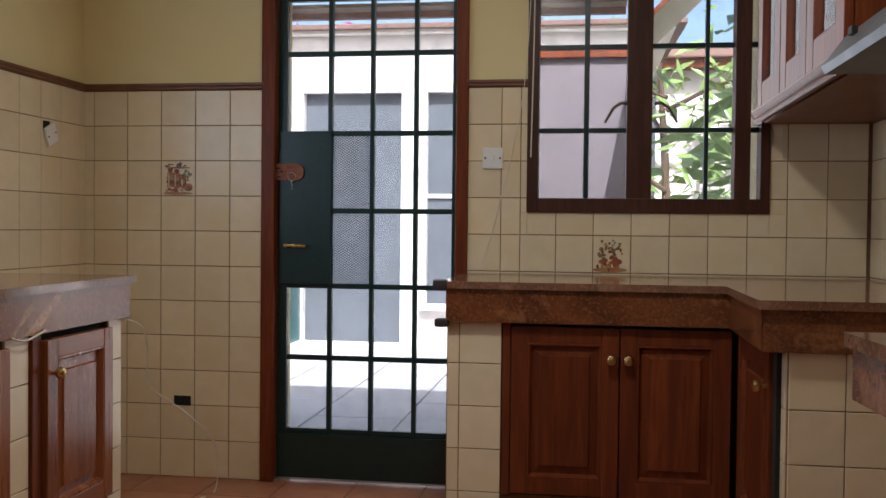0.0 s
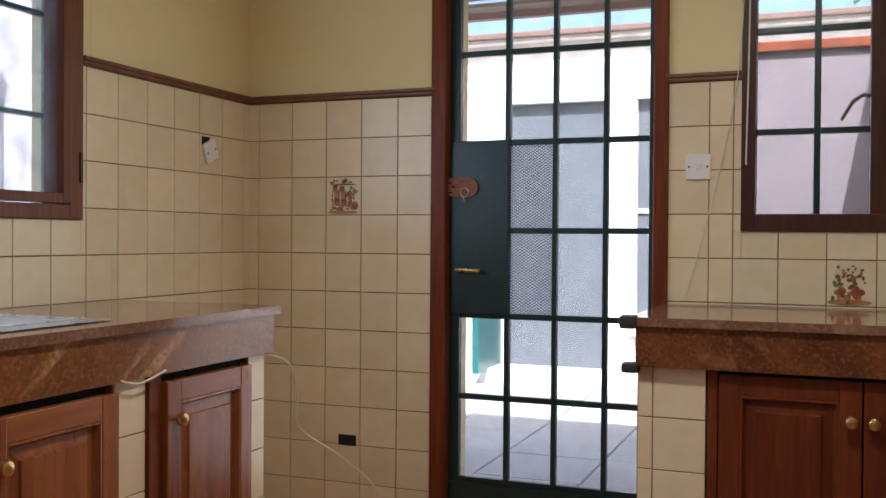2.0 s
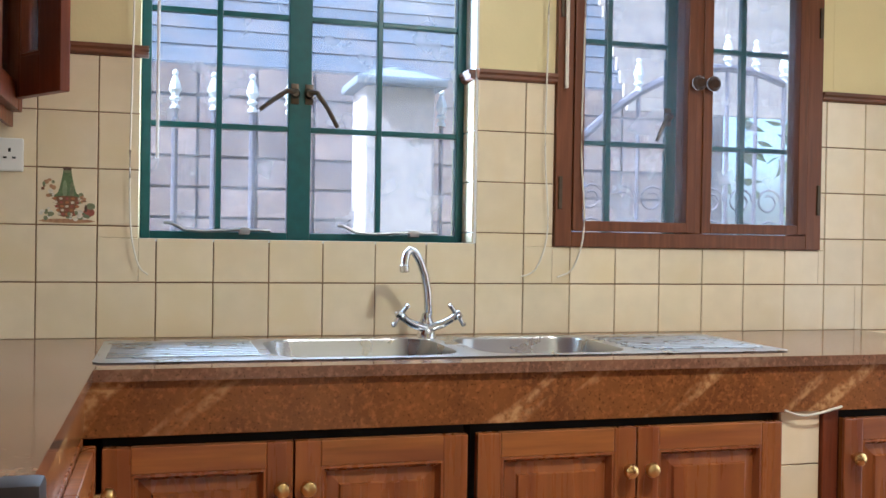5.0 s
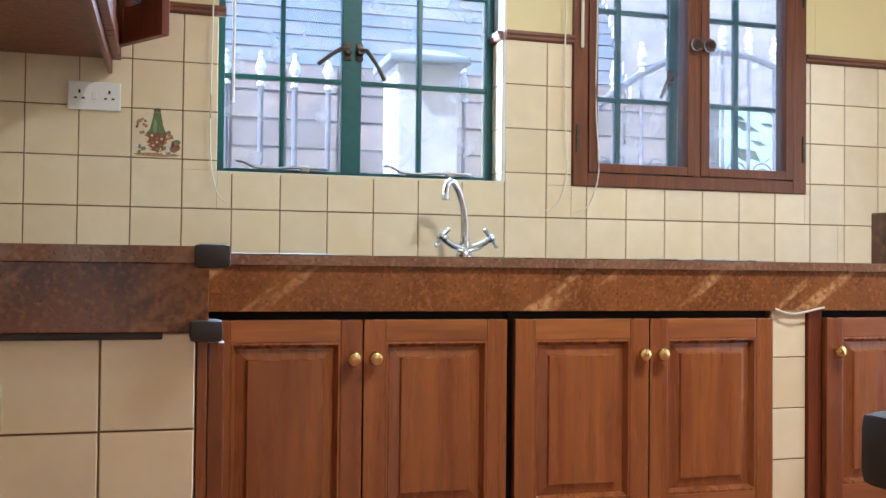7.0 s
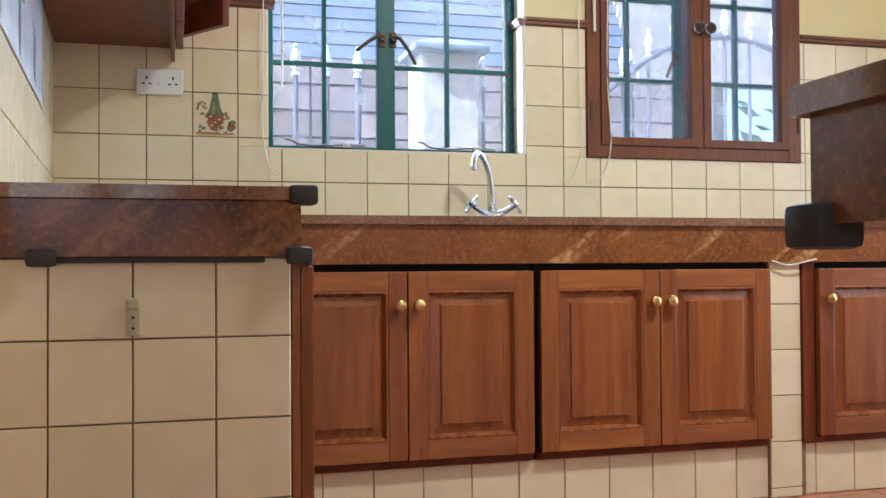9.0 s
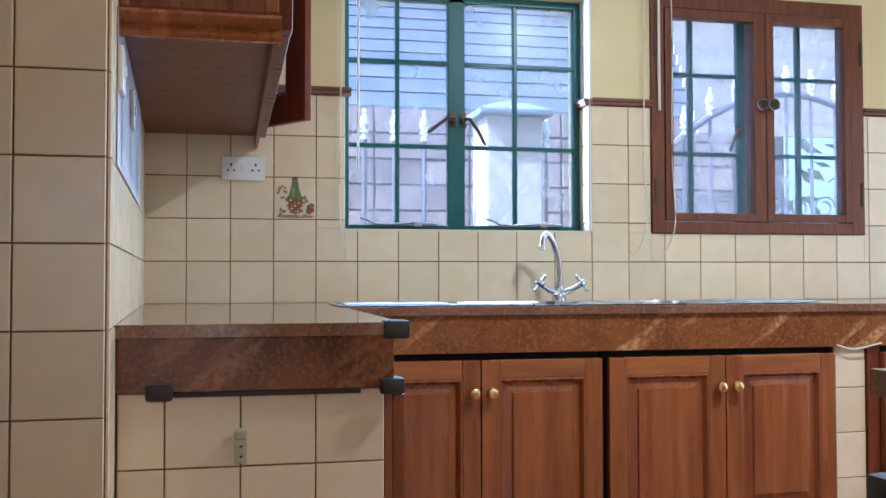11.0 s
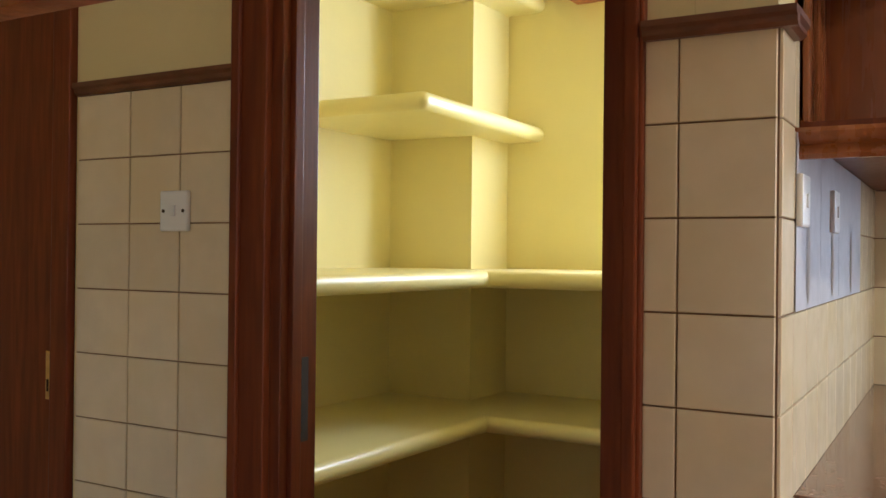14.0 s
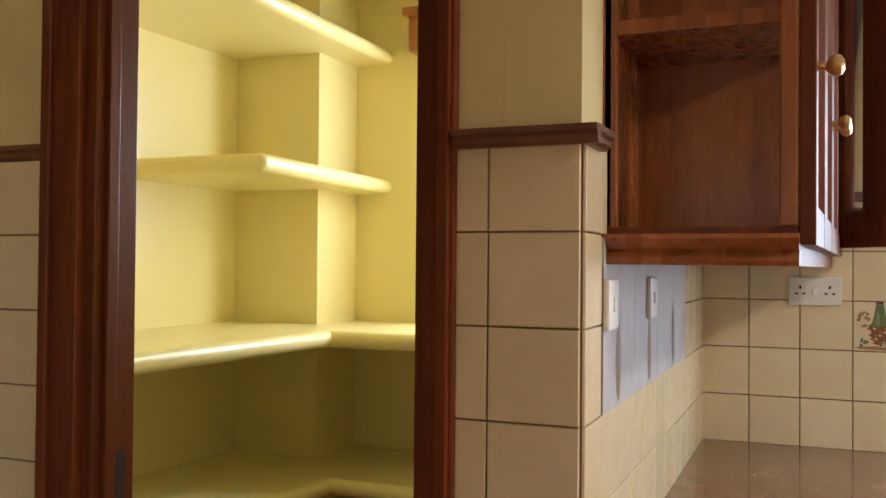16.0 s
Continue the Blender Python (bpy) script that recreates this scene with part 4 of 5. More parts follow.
part("body", lathe(bm_new(), [(0.028, 0.003), (0.026, 0.02), (0.017, 0.035), (0.02, 0.05), (0.014, 0.065), (0.012, 0.075)], (-2.13, 1.84, TOP), "z", 18), CHROME, tap, "", True)
# the neck leans forward in one bow and hooks down to its nozzle
NECK = ((0.0, 0.005, 0.05), (0.0, 0.004, 0.09), (0.002, 0.0, 0.14), (0.006, -0.010, 0.185), (0.012, -0.026, 0.222), (0.019, -0.044, 0.246), (0.025, -0.058, 0.252), (0.029, -0.068, 0.242), (0.031, -0.073, 0.222), (0.032, -0.075, 0.196))
pts = [(-2.13 + x, 1.84 + y, TOP + z) for x, y, z in NECK]
spout = part("spout", tube(bm_new(), pts, 0.0112, 12), CHROME, tap, "swan-neck spout", True)
part("nozzle", lathe(bm_new(), [(0.011, 0.016), (0.0135, 0.013), (0.0135, -0.004), (0.010, -0.006)], pts[-1], "z", 14), CHROME, spout, "", True)
for s in (-1, 1):
    bm = tube(bm_new(), [(-2.125, 1.84, TOP + 0.03), (-2.115, 1.84 + s * 0.045, TOP + 0.045), (-2.11, 1.84 + s * 0.07, TOP + 0.06)], 0.013, 12, 0.75)
    h = part("valve", bm, CHROME, tap, "", True)
    bm = bm_new()
    c = Vector((-2.105, 1.84 + s * 0.082, TOP + 0.07))
    ax = Vector((0.1, s * 0.8, 0.6)).normalized()
    u = ax.cross(Vector((1, 0, 0))).normalized()
    v = ax.cross(u)
    for d in (u, v):
        tube(bm, [c - d * 0.03, c - d * 0.018, c + d * 0.018, c + d * 0.03], 0.006, 8)
        for e in (-1, 1):
            lathe(bm, [(0.003, -0.007), (0.008, -0.003), (0.008, 0.003), (0.003, 0.007)], c + d * 0.032 * e, "z", 10)
    tube(bm, [c - ax * 0.015, c + ax * 0.012], 0.011, 10)
    part("cross_handle", bm, CHROME, h, "chrome cross handle", True)

# north counter and its return along the east wall
NF, EF, NTOP = 3.56, 0.435, 0.916
nt = thing("countertop", (0.2, 3.9, 0.9), "dark polished granite countertop turning the corner, stone fascia", "countertop")
part("slab", prism(bm_new(), [(-0.545, YN - 0.004), (-0.545, NF), (EF, NF), (EF, 2.93), (XE - 0.004, 2.93), (XE - 0.004, YN - 0.004)], NTOP - 0.026, NTOP), GRANITE_TOP, nt)
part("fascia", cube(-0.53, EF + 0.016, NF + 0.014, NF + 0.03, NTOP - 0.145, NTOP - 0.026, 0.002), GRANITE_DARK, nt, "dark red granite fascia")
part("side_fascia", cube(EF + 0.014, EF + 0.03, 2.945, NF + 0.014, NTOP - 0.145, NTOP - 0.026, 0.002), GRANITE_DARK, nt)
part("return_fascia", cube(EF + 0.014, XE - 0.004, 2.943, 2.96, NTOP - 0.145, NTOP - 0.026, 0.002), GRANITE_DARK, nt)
corner_cap(nt, -0.575, -0.525, NF - 0.012, NF + 0.05, NTOP - 0.035, NTOP + 0.004)
corner_cap(nt, -0.57, -0.52, NF, NF + 0.05, NTOP - 0.165, NTOP - 0.135)
# cabinet wood swapped for the darker one, to put this corner's shade into colour
nc = thing("base_cabinet", (0.05, 3.9, FLOOR), "red-brown wooden base cabinet with two raised-panel doors, shade put into its colour", "cabinet", "base cabinets under the corner counter")
part("carcass", cube(-0.325, 0.48, NF + 0.07, YN - 0.02, 0.15, 0.775), BLACK, nc)
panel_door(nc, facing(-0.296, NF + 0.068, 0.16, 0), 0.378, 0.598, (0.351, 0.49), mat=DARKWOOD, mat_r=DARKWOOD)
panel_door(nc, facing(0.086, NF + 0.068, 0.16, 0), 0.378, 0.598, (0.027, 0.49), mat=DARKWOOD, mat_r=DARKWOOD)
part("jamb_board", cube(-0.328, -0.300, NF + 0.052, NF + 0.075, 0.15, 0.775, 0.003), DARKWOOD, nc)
ec = thing("base_cabinet", (0.8, 3.25, FLOOR), "red-brown wooden base cabinet, its door slightly ajar, shade put into its colour", "cabinet", "base cabinets under the corner counter")
part("carcass", cube(EF + 0.07, XE - 0.02, 3.03, 3.56, 0.15, 0.775), BLACK, ec)
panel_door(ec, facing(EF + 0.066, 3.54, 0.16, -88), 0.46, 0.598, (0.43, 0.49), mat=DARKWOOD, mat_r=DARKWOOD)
pier_w = structure("counter_pier_north", cube(-0.53, -0.332, NF + 0.055, YN - 0.004, FLOOR, NTOP - 0.145), GROUT, "cream tiled pier beside the back door", "pier")
lay(pier_w, "tile", [-0.528, -0.484, -0.332], [z - 0.018 for z in PIER_Z[:-1]] + [0.77], [], lambda u, v: (u, NF + 0.055, v), FACE_S, TILE)
pier_e = structure("counter_pier_east", cube(EF + 0.088, XE - 0.004, 2.975, 3.03, FLOOR, NTOP - 0.145), GROUT, "cream tiled end of the corner counter", "pier")
lay(pier_e, "tile", [EF + 0.09 + P * k for k in range(5)], [z - 0.03 for z in PIER_Z[:-1]] + [0.77], [], lambda u, v: (u, 2.975, v), FACE_S, TILE)
lay(pier_e, "tile", [2.977, 3.028], [z - 0.03 for z in PIER_Z[:-1]] + [0.77], [], lambda u, v: (EF + 0.088, u, v), FACE_W, TILE)
structure("plinth_north", cube(-0.36, 0.55, NF + 0.09, YN - 0.02, FLOOR, 0.15), GROUT, "tiled plinth", "plinth")

# counter past the cooker space
st = thing("countertop", (0.85, 1.6, 0.9), "dark red granite countertop end with black corner caps", "countertop")
SE = [(0.43, 2.02), (0.472, 1.255), (XE - 0.004, 1.25), (XE - 0.004, 2.02)]
part("slab", prism(bm_new(), SE, TOP - 0.026, TOP), GRANITE_TOP, st)
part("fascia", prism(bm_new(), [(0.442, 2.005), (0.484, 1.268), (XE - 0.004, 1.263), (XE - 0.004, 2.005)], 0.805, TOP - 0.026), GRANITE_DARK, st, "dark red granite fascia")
corner_cap(st, 0.464, 0.515, 1.252, 1.30, 0.784, 0.824)
structure("counter_base_east", prism(bm_new(), [(0.56, 1.98), (0.60, 1.36), (XE - 0.004, 1.36), (XE - 0.004, 1.98)], FLOOR, 0.805), TILE, "cream tiled counter base", "base")

# counter behind, beside the open door
sc = thing("countertop", (0.8, 0.1, 0.9), "polished granite countertop with a stone fascia, beside an open door", "countertop")
part("slab", prism(bm_new(), [(0.34, 0.39), (0.34, -0.24), (1.9, -0.24), (1.9, 0.39)], TOP - 0.026, TOP), GRANITE_TOP, sc)
part("fascia", cube(0.355, 1.9, 0.36, 0.378, 0.79, TOP - 0.026, 0.002), GRANITE, sc)
part("end_fascia", cube(0.355, 0.372, -0.24, 0.36, 0.79, TOP - 0.026, 0.002), GRANITE, sc)
structure("counter_base_south", cube(0.40, 1.9, -0.24, 0.35, FLOOR, 0.79), TILE, "cream tiled counter base", "base")
structure("wall_behind_counter", cube(0.56, 2.2, -0.36, -0.24, FLOOR - 0.1, CEIL), PLASTER, "plain cream painted wall", "wall")

# ---------------------------------------------------------------- wall cabinets
MOULD = [(0, 0), (0.016, 0), (0.022, 0.008), (0.016, 0.018), (0.012, 0.024), (0.026, 0.034), (0.03, 0.044), (0.024, 0.052), (0, 0.052)]


def cabinet_moulding(parent, a, b, out, mat=None):
    bm = extrude_profile(bm_new(), MOULD, a, b, out=out)
    part("moulding", bm, mat or DOORWOOD, parent, "moulded wooden bottom edge", True)


wc = thing("wall_cabinet", (-1.5, 0.4, CAB), "red-brown wooden wall cabinet with an open end shelf and glazed doors", "cabinet")
X0, X1, Y1C = XW + 0.01, -0.653, 0.733
# underside in the darker wood, for the shade beneath the cabinet
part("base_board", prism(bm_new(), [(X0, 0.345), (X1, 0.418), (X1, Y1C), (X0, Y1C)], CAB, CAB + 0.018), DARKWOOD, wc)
part("back_board", prism(bm_new(), [(X0, 0.345), (X1, 0.418), (X1, 0.428), (X0, 0.355)], CAB + 0.018, 2.45), DOORWOOD, wc)
part("partition", cube(-0.964, -0.946, 0.41, Y1C - 0.02, CAB + 0.018, 2.45), DOORWOOD, wc)
part("end_post", cube(X1 - 0.03, X1, Y1C - 0.028, Y1C, CAB + 0.018, 2.45, 0.003), DOORWOOD, wc)
part("wall_post", cube(X1 - 0.02, X1, 0.412, 0.438, CAB + 0.018, 2.45, 0.003), DOORWOOD, wc)
for z in (1.887, 2.25):
    part("shelf", cube(-0.946, X1 - 0.006, 0.428, Y1C - 0.02, z, z + 0.026, 0.003), DOORWOOD, wc)
part("lid", cube(X0, X1, 0.42, Y1C, 2.45, 2.47), DOORWOOD, wc)
cabinet_moulding(wc, (X1, 0.42, CAB - 0.046), (X1, Y1C + 0.004, CAB - 0.046), (1, 0, 0))
# strip in the darker wood, to hold back its glare
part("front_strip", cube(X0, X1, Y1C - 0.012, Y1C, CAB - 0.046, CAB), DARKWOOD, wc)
for i, a in enumerate((-0.665, -1.054, -1.443, -1.832)):
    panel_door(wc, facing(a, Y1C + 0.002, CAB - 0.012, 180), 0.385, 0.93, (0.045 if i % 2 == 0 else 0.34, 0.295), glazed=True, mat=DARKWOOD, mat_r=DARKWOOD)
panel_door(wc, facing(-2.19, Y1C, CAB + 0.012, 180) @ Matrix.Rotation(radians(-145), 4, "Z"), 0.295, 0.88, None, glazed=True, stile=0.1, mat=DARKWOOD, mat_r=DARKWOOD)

# fronts turned from the lamp: their shade is put into the darker wood
ewc = thing("wall_cabinet", (0.87, 3.5, CAB), "red-brown wooden wall cabinet with three glazed doors, shade put into its colour", "cabinet")
part("carcass", cube(0.662, XE - 0.004, 2.88, YN - 0.004, CAB, 2.4), DARKWOOD, ewc)
cabinet_moulding(ewc, (0.64, 2.88, CAB - 0.004), (0.64, YN - 0.004, CAB - 0.004), (-1, 0, 0), DARKWOOD)
for a, w in ((4.215, 0.45), (3.755, 0.405), (3.345, 0.455)):
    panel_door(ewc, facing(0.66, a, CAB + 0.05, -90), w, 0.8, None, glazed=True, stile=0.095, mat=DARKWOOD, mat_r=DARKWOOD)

hood = thing("cooker_hood", (0.85, 2.45, CAB), "grey metal cooker hood with a slanted control front", "hood")
bm = extrude_profile(bm_new(), [(0, 0), (0.5, 0), (0.51, 0.02), (0.45, 0.10), (0.35, 0.13), (0, 0.13)], (XE - 0.004, 2.06, CAB - 0.01), (XE - 0.004, 2.875, CAB - 0.01), out=(-1, 0, 0))
part("body", bm, HOODMETAL, hood, "brushed grey metal", True)
part("switch", cube(0.585, 0.60, 2.62, 2.66, CAB + 0.05, CAB + 0.07, 0.003), RUBBER, hood)

swc = thing("wall_cabinet", (0.9, -0.1, 1.5), "orange-brown wooden wall cabinet with a moulded bottom edge", "cabinet")
part("carcass", cube(0.645, 1.9, -0.235, 0.235, 1.51, 2.4), DOORWOOD, swc)
OGEE = [(0, 0.0), (0.026, 0.0), (0.034, 0.006), (0.036, 0.014), (0.031, 0.022), (0.021, 0.030), (0.016, 0.040), (0.018, 0.050), (0.028, 0.057), (0.040, 0.062), (0.046, 0.070), (0.046, 0.080), (0.040, 0.088), (0.026, 0.093), (0, 0.095)]
bm = bm_new()
rings = [[bm.verts.new((x + u * ox, y + u * oy, 1.492 + v * 0.7)) for u, v in OGEE] for x, y, ox, oy in ((0.645, -0.235, -1, 0), (0.645, 0.235, -1, 1), (1.9, 0.235, 0, 1))]
for ra, rb in zip(rings, rings[1:]):
    for k in range(len(OGEE)):
        bm.faces.new((ra[k], ra[(k + 1) % len(OGEE)], rb[(k + 1) % len(OGEE)], rb[k]))
part("moulding", bm, PALEWOOD, swc, "moulded orange-brown bottom edge", True)
panel_door(swc, facing(1.045, 0.237, 1.564, 180), 0.40, 0.78, None, mat=PALEWOOD, mat_r=PALEWOOD)
panel_door(swc, facing(1.485, 0.237, 1.564, 180), 0.43, 0.78, None, mat=PALEWOOD, mat_r=PALEWOOD)

# ---------------------------------------------------------------- open room door
od = thing("wooden_door", (1.38, 0.48, FLOOR), "worn orange-brown panelled door standing open, lock removed", "door")
m = Matrix.Translation((0.949, 0.497, FLOOR + 0.008)) @ Matrix.Rotation(radians(180), 4, "Z") @ Matrix.Translation((-0.86, 0, 0))
part("edge_board", bm_transform(cube(0.7965, 0.817, 0.0035, 0.055, 0, 1.180, 0.002), m), PALEWOOD, od, "worn edge board with screw holes")
part("board", bm_transform(cube(0, 0.7965, 0.0302, 0.055, 0, 2.03, 0.002), m), PALEWOOD, od)
part("closing_lip", bm_transform(cube(0.7965, 0.826, 0.002, 0.055, 1.181, 2.03, 0.003), m), PALEWOOD, od)
for x0, x1 in ((0.02, 0.09), (0.726, 0.7965)):
    part("stile", bm_transform(cube(x0, x1, 0, 0.03, 0, 2.03, 0.003), m), PALEWOOD, od)
for z0, z1 in ((0, 0.18), (0.80, 0.94), (1.92, 2.03)):
    part("rail", bm_transform(cube(0.09, 0.726, 0.001, 0.03, z0, z1, 0.002), m), PALEWOOD, od)
for z0, z1 in ((0.18, 0.80), (0.94, 1.92)):
    for x0, x1 in ((0.09, 0.097), (0.113, 0.128), (0.688, 0.702), (0.719, 0.726)):
        part("groove", bm_transform(cube(x0, x1, 0.022, 0.03, z0, z1), m), DARKWOOD, od, "dark groove beside the panel")
    for x0, x1 in ((0.097, 0.113), (0.702, 0.719)):
        part("moulding", bm_transform(cube(x0, x1, 0.008, 0.03, z0, z1, 0.006), m), PALEWOOD, od)
    part("panel", bm_transform(cube(0.128, 0.688, 0.014, 0.03, z0, z1, 0.004), m), PALEWOOD, od)
for x, z in ((0.800, 1.170), (0.806, 1.146), (0.803, 1.09), (0.805, 1.02)):
    part("screw_hole", bm_transform(lathe(bm_new(), [(0.0022, 0.0031), (0.0024, 0.006)], (x, 0, z), "y", 12), m), BLACK, od)

# ---------------------------------------------------------------- pantry
ZP = 1.268


def shelf(name, corners, z, label, front):
    """A thick plastered slab; front lists the corners of its rounded nosing."""
    t = 0.056
    s = thing(name, (corners[0][0], corners[0][1], z - t), label, "shelf", "pantry shelves")
    part("slab", prism(bm_new(), corners, z - t, z), PANTRY_PAINT, s)
    for k, ((ax, ay), (bx, by)) in enumerate(zip(front, front[1:])):
        part("nosing", tube(bm_new(), [(ax, ay, z - t / 2), (bx, by, z - t / 2)], t / 2, 20), PANTRY_PAINT, s, "rounded plaster edge", True)
    for x, y in front[1:-1]:
        r = t / 2
        part("corner_nosing", lathe(bm_new(), [(max(r * math.cos(radians(a)), 0.001), r * math.sin(radians(a))) for a in range(-90, 91, 15)], (x, y, z - r), "z", 20), PANTRY_PAINT, s, "", True)
    return s


NOSE = 0.028
LSHAPE = [(XP - 0.02, -1.38), (-0.60, -1.38), (-0.60, -0.77 - NOSE), (-1.76 - NOSE, -0.77 - NOSE), (-1.76 - NOSE, 0.30), (XP - 0.02, 0.30)]
LFRONT = LSHAPE[2:5]
shelf("pantry_counter", LSHAPE, ZP, "yellow painted plaster pantry counter with a rounded edge", LFRONT)
shelf("pantry_shelf", LSHAPE, 0.785, "yellow painted lower pantry shelf with a rounded edge", LFRONT)
for x, z, label in ((-1.385, 1.815, "yellow painted plaster shelf round a column"), (-1.0, 2.315, "yellow painted upper plaster shelf")):
    shelf("pantry_shelf", [(XP - 0.02, -1.38), (x - NOSE, -1.38), (x - NOSE, -0.79 - NOSE), (XP - 0.02, -0.845 - NOSE)], z, label, [(x - NOSE, -1.37), (x - NOSE, -0.79 - NOSE), (XP, -0.845 - NOSE)])
pel = thing("curtain_pelmet", (XP + 0.08, -0.3, 2.25), "small brown wooden pelmet over the pantry window", "pelmet")
part("board", cube(XP, XP + 0.14, -0.71, 0.15, 2.27, 2.41, 0.004), PALEWOOD, pel)
part("cornice", cube(XP, XP + 0.16, -0.73, 0.17, 2.40, 2.43, 0.006), PALEWOOD, pel)

# ---------------------------------------------------------------- small things in the kitchen


def plate(name, centre, w, h, deg, label, category, tilt=0.0, rocker=1, screws=True, sockets=0):
    """A wall plate with a rocker or sockets; deg as in facing()."""
    t = thing(name, centre, label, category)
    m = Matrix.Translation(centre) @ Matrix.Rotation(radians(deg), 4, "Z") @ Matrix.Rotation(radians(tilt), 4, "Y")
    part("plate", bm_transform(cube(-w / 2, w / 2, -0.012, 0, -h / 2, h / 2, 0.004), m), PLASTIC, t)
    for i in range(rocker):
        x = (i - (rocker - 1) / 2) * 0.02
        part("rocker", bm_transform(cube(x - 0.007, x + 0.007, -0.016, -0.010, -0.012, 0.012, 0.002), m), PLASTIC, t)
    if screws:
        for x in (-w * 0.36, w * 0.36):
            part("screw", bm_transform(lathe(bm_new(), [(0.004, -0.0135), (0.004, -0.011)], (x, 0, 0), "y", 10), m), BRONZE, t)
    for i in range(sockets):
        x = (i - (sockets - 1) / 2) * w * 0.56
        for dx, dz, a, b in ((0, 0.012, 0.003, 0.005), (-0.011, -0.008, 0.0045, 0.0025), (0.011, -0.008, 0.0045, 0.0025)):
            part("pin_hole", bm_transform(cube(x + dx - a, x + dx + a, -0.0135, -0.011, dz - b, dz + b), m), BLACK, t)
    return t


plate("light_switch", (-0.43, YN - 0.009, 1.397), 0.086, 0.088, 0, "white plastic wall switch plate on the tiles", "switch")
plate("light_switch", (PX + 0.010, -0.868, 1.413), 0.085, 0.09, 90, "white plastic wall switch plate on the tiles", "switch")
plate("double_socket", (XW + 0.009, 0.683, 1.415), 0.155, 0.088, 90, "white plastic double wall socket on the tiles", "socket", sockets=2, screws=False)
for u in (0.165, 0.62):
    c = A + along * u + north_n * 0.010 + Vector((0, 0, 1.42))
    plate("wall_socket", tuple(c), 0.086, 0.088, 180 + math.degrees(math.atan2(along.y, along.x)) - 180 + 0, "white plastic wall socket under the cabinet", "socket", screws=False)
plate("blank_plate", (XW + 0.012, 3.93, 1.475), 0.078, 0.08, 90, "loose white blank plate hanging askew over a hole", "wall plate", tilt=-24, rocker=0)
hole = thing("wall_hole", (XW + 0.009, 3.905, 1.52), "dark broken hole in the tiles", "hole")
part("hole", cube(XW + 0.008, XW + 0.0105, 3.885, 3.935, 1.492, 1.53, 0.001), BLACK, hole)
hole = thing("wall_hole", (-1.797, YN - 0.01, 0.325), "dark open socket hole in the tiles", "hole")
part("hole", cube(-1.836, -1.758, YN - 0.011, YN - 0.008, 0.305, 0.348, 0.001), BLACK, hole)

DEC = {c: material("decor_" + c, v, 0.3, grain=0.35, grain_scale=90) for c, v in (("leaf", (0.20, 0.22, 0.11)), ("pale_green", (0.24, 0.30, 0.15)), ("white", (0.74, 0.68, 0.55)), ("dark", (0.10, 0.05, 0.03)), ("green", (0.13, 0.19, 0.075)), ("red", (0.34, 0.085, 0.05)), ("brown", (0.22, 0.09, 0.035)), ("tan", (0.46, 0.24, 0.11)), ("orange", (0.45, 0.16, 0.05)), ("cream", (0.7, 0.6, 0.42)), ("stain", (0.30, 0.24, 0.20)))}


def blob(cx, cz, rx, rz, n=10):
    bm = bm_new()
    bm.faces.new([bm.verts.new((cx + rx * math.cos(2 * math.pi * i / n), 0, cz + rz * math.sin(2 * math.pi * i / n))) for i in range(n)])
    return bm


def decor(centre, deg, items, label):
    """A printed still life on one tile: flat shapes just above the glaze."""
    t = thing("picture_tile", centre, label, "tile picture")
    m = Matrix.Translation(centre) @ Matrix.Rotation(radians(deg), 4, "Z")
    for k, (colour, cx, cz, rx, rz) in enumerate(items):
        part("print", bm_transform(blob(cx, cz, rx, rz), m @ Matrix.Translation((0, -0.00003 * k, 0))), DEC[colour], t)


def scatter(seed, count, cx, cz, rx, rz, colours, size):
    """Small printed dabs strewn over an ellipse."""
    r = random.Random(seed)
    out = []
    for i in range(count):
        a, d = r.uniform(0, 2 * math.pi), math.sqrt(r.random())
        out.append((r.choice(colours), cx + rx * d * math.cos(a), cz + rz * d * math.sin(a), size * r.uniform(0.6, 1.4), size * r.uniform(0.5, 1.2)))
    return out


# a green flask in a chequered basket, with white flowers and a red fruit
flask = [("tan", 0.0, -0.066, 0.072, 0.006)]
for i in range(9):
    f = i / 8
    flask.append(("green", 0.0, 0.0 + 0.066 * f, 0.033 - 0.022 * math.sqrt(f), 0.012))
flask += [("pale_green", -0.006, 0.02, 0.006, 0.024), ("leaf", 0.012, 0.014, 0.006, 0.026), ("dark", 0.0, 0.073, 0.011, 0.006), ("leaf", 0.0, 0.067, 0.011, 0.004)]
for j in range(5):
    z = -0.006 - 0.0105 * j
    half = 0.039 - 0.0035 * j
    flask.append(("brown", 0.0, z, half, 0.0075))
    for i in range(5):
        flask.append((("orange", "cream", "red")[(i + j) % 3], -half * 0.8 + half * 0.4 * i, z, 0.0048, 0.0036))
flask += [("red", 0.056, -0.042, 0.015, 0.012), ("red", 0.050, -0.048, 0.012, 0.010), ("leaf", 0.060, -0.026, 0.012, 0.009), ("dark", 0.048, -0.032, 0.004, 0.010)]
flask += scatter(1, 14, -0.045, 0.02, 0.016, 0.026, ("leaf", "brown", "white", "tan"), 0.0052) + scatter(2, 12, -0.052, -0.046, 0.014, 0.016, ("leaf", "white", "leaf"), 0.0055)
flask += scatter(3, 16, 0.028, -0.052, 0.028, 0.010, ("white", "white", "leaf"), 0.0056) + scatter(4, 8, 0.036, -0.008, 0.010, 0.014, ("leaf", "tan", "brown"), 0.0045)
decor((XW + 0.0098, 0.869, 1.309), 90, flask, "cream tile printed with a green bottle in a chequered basket")
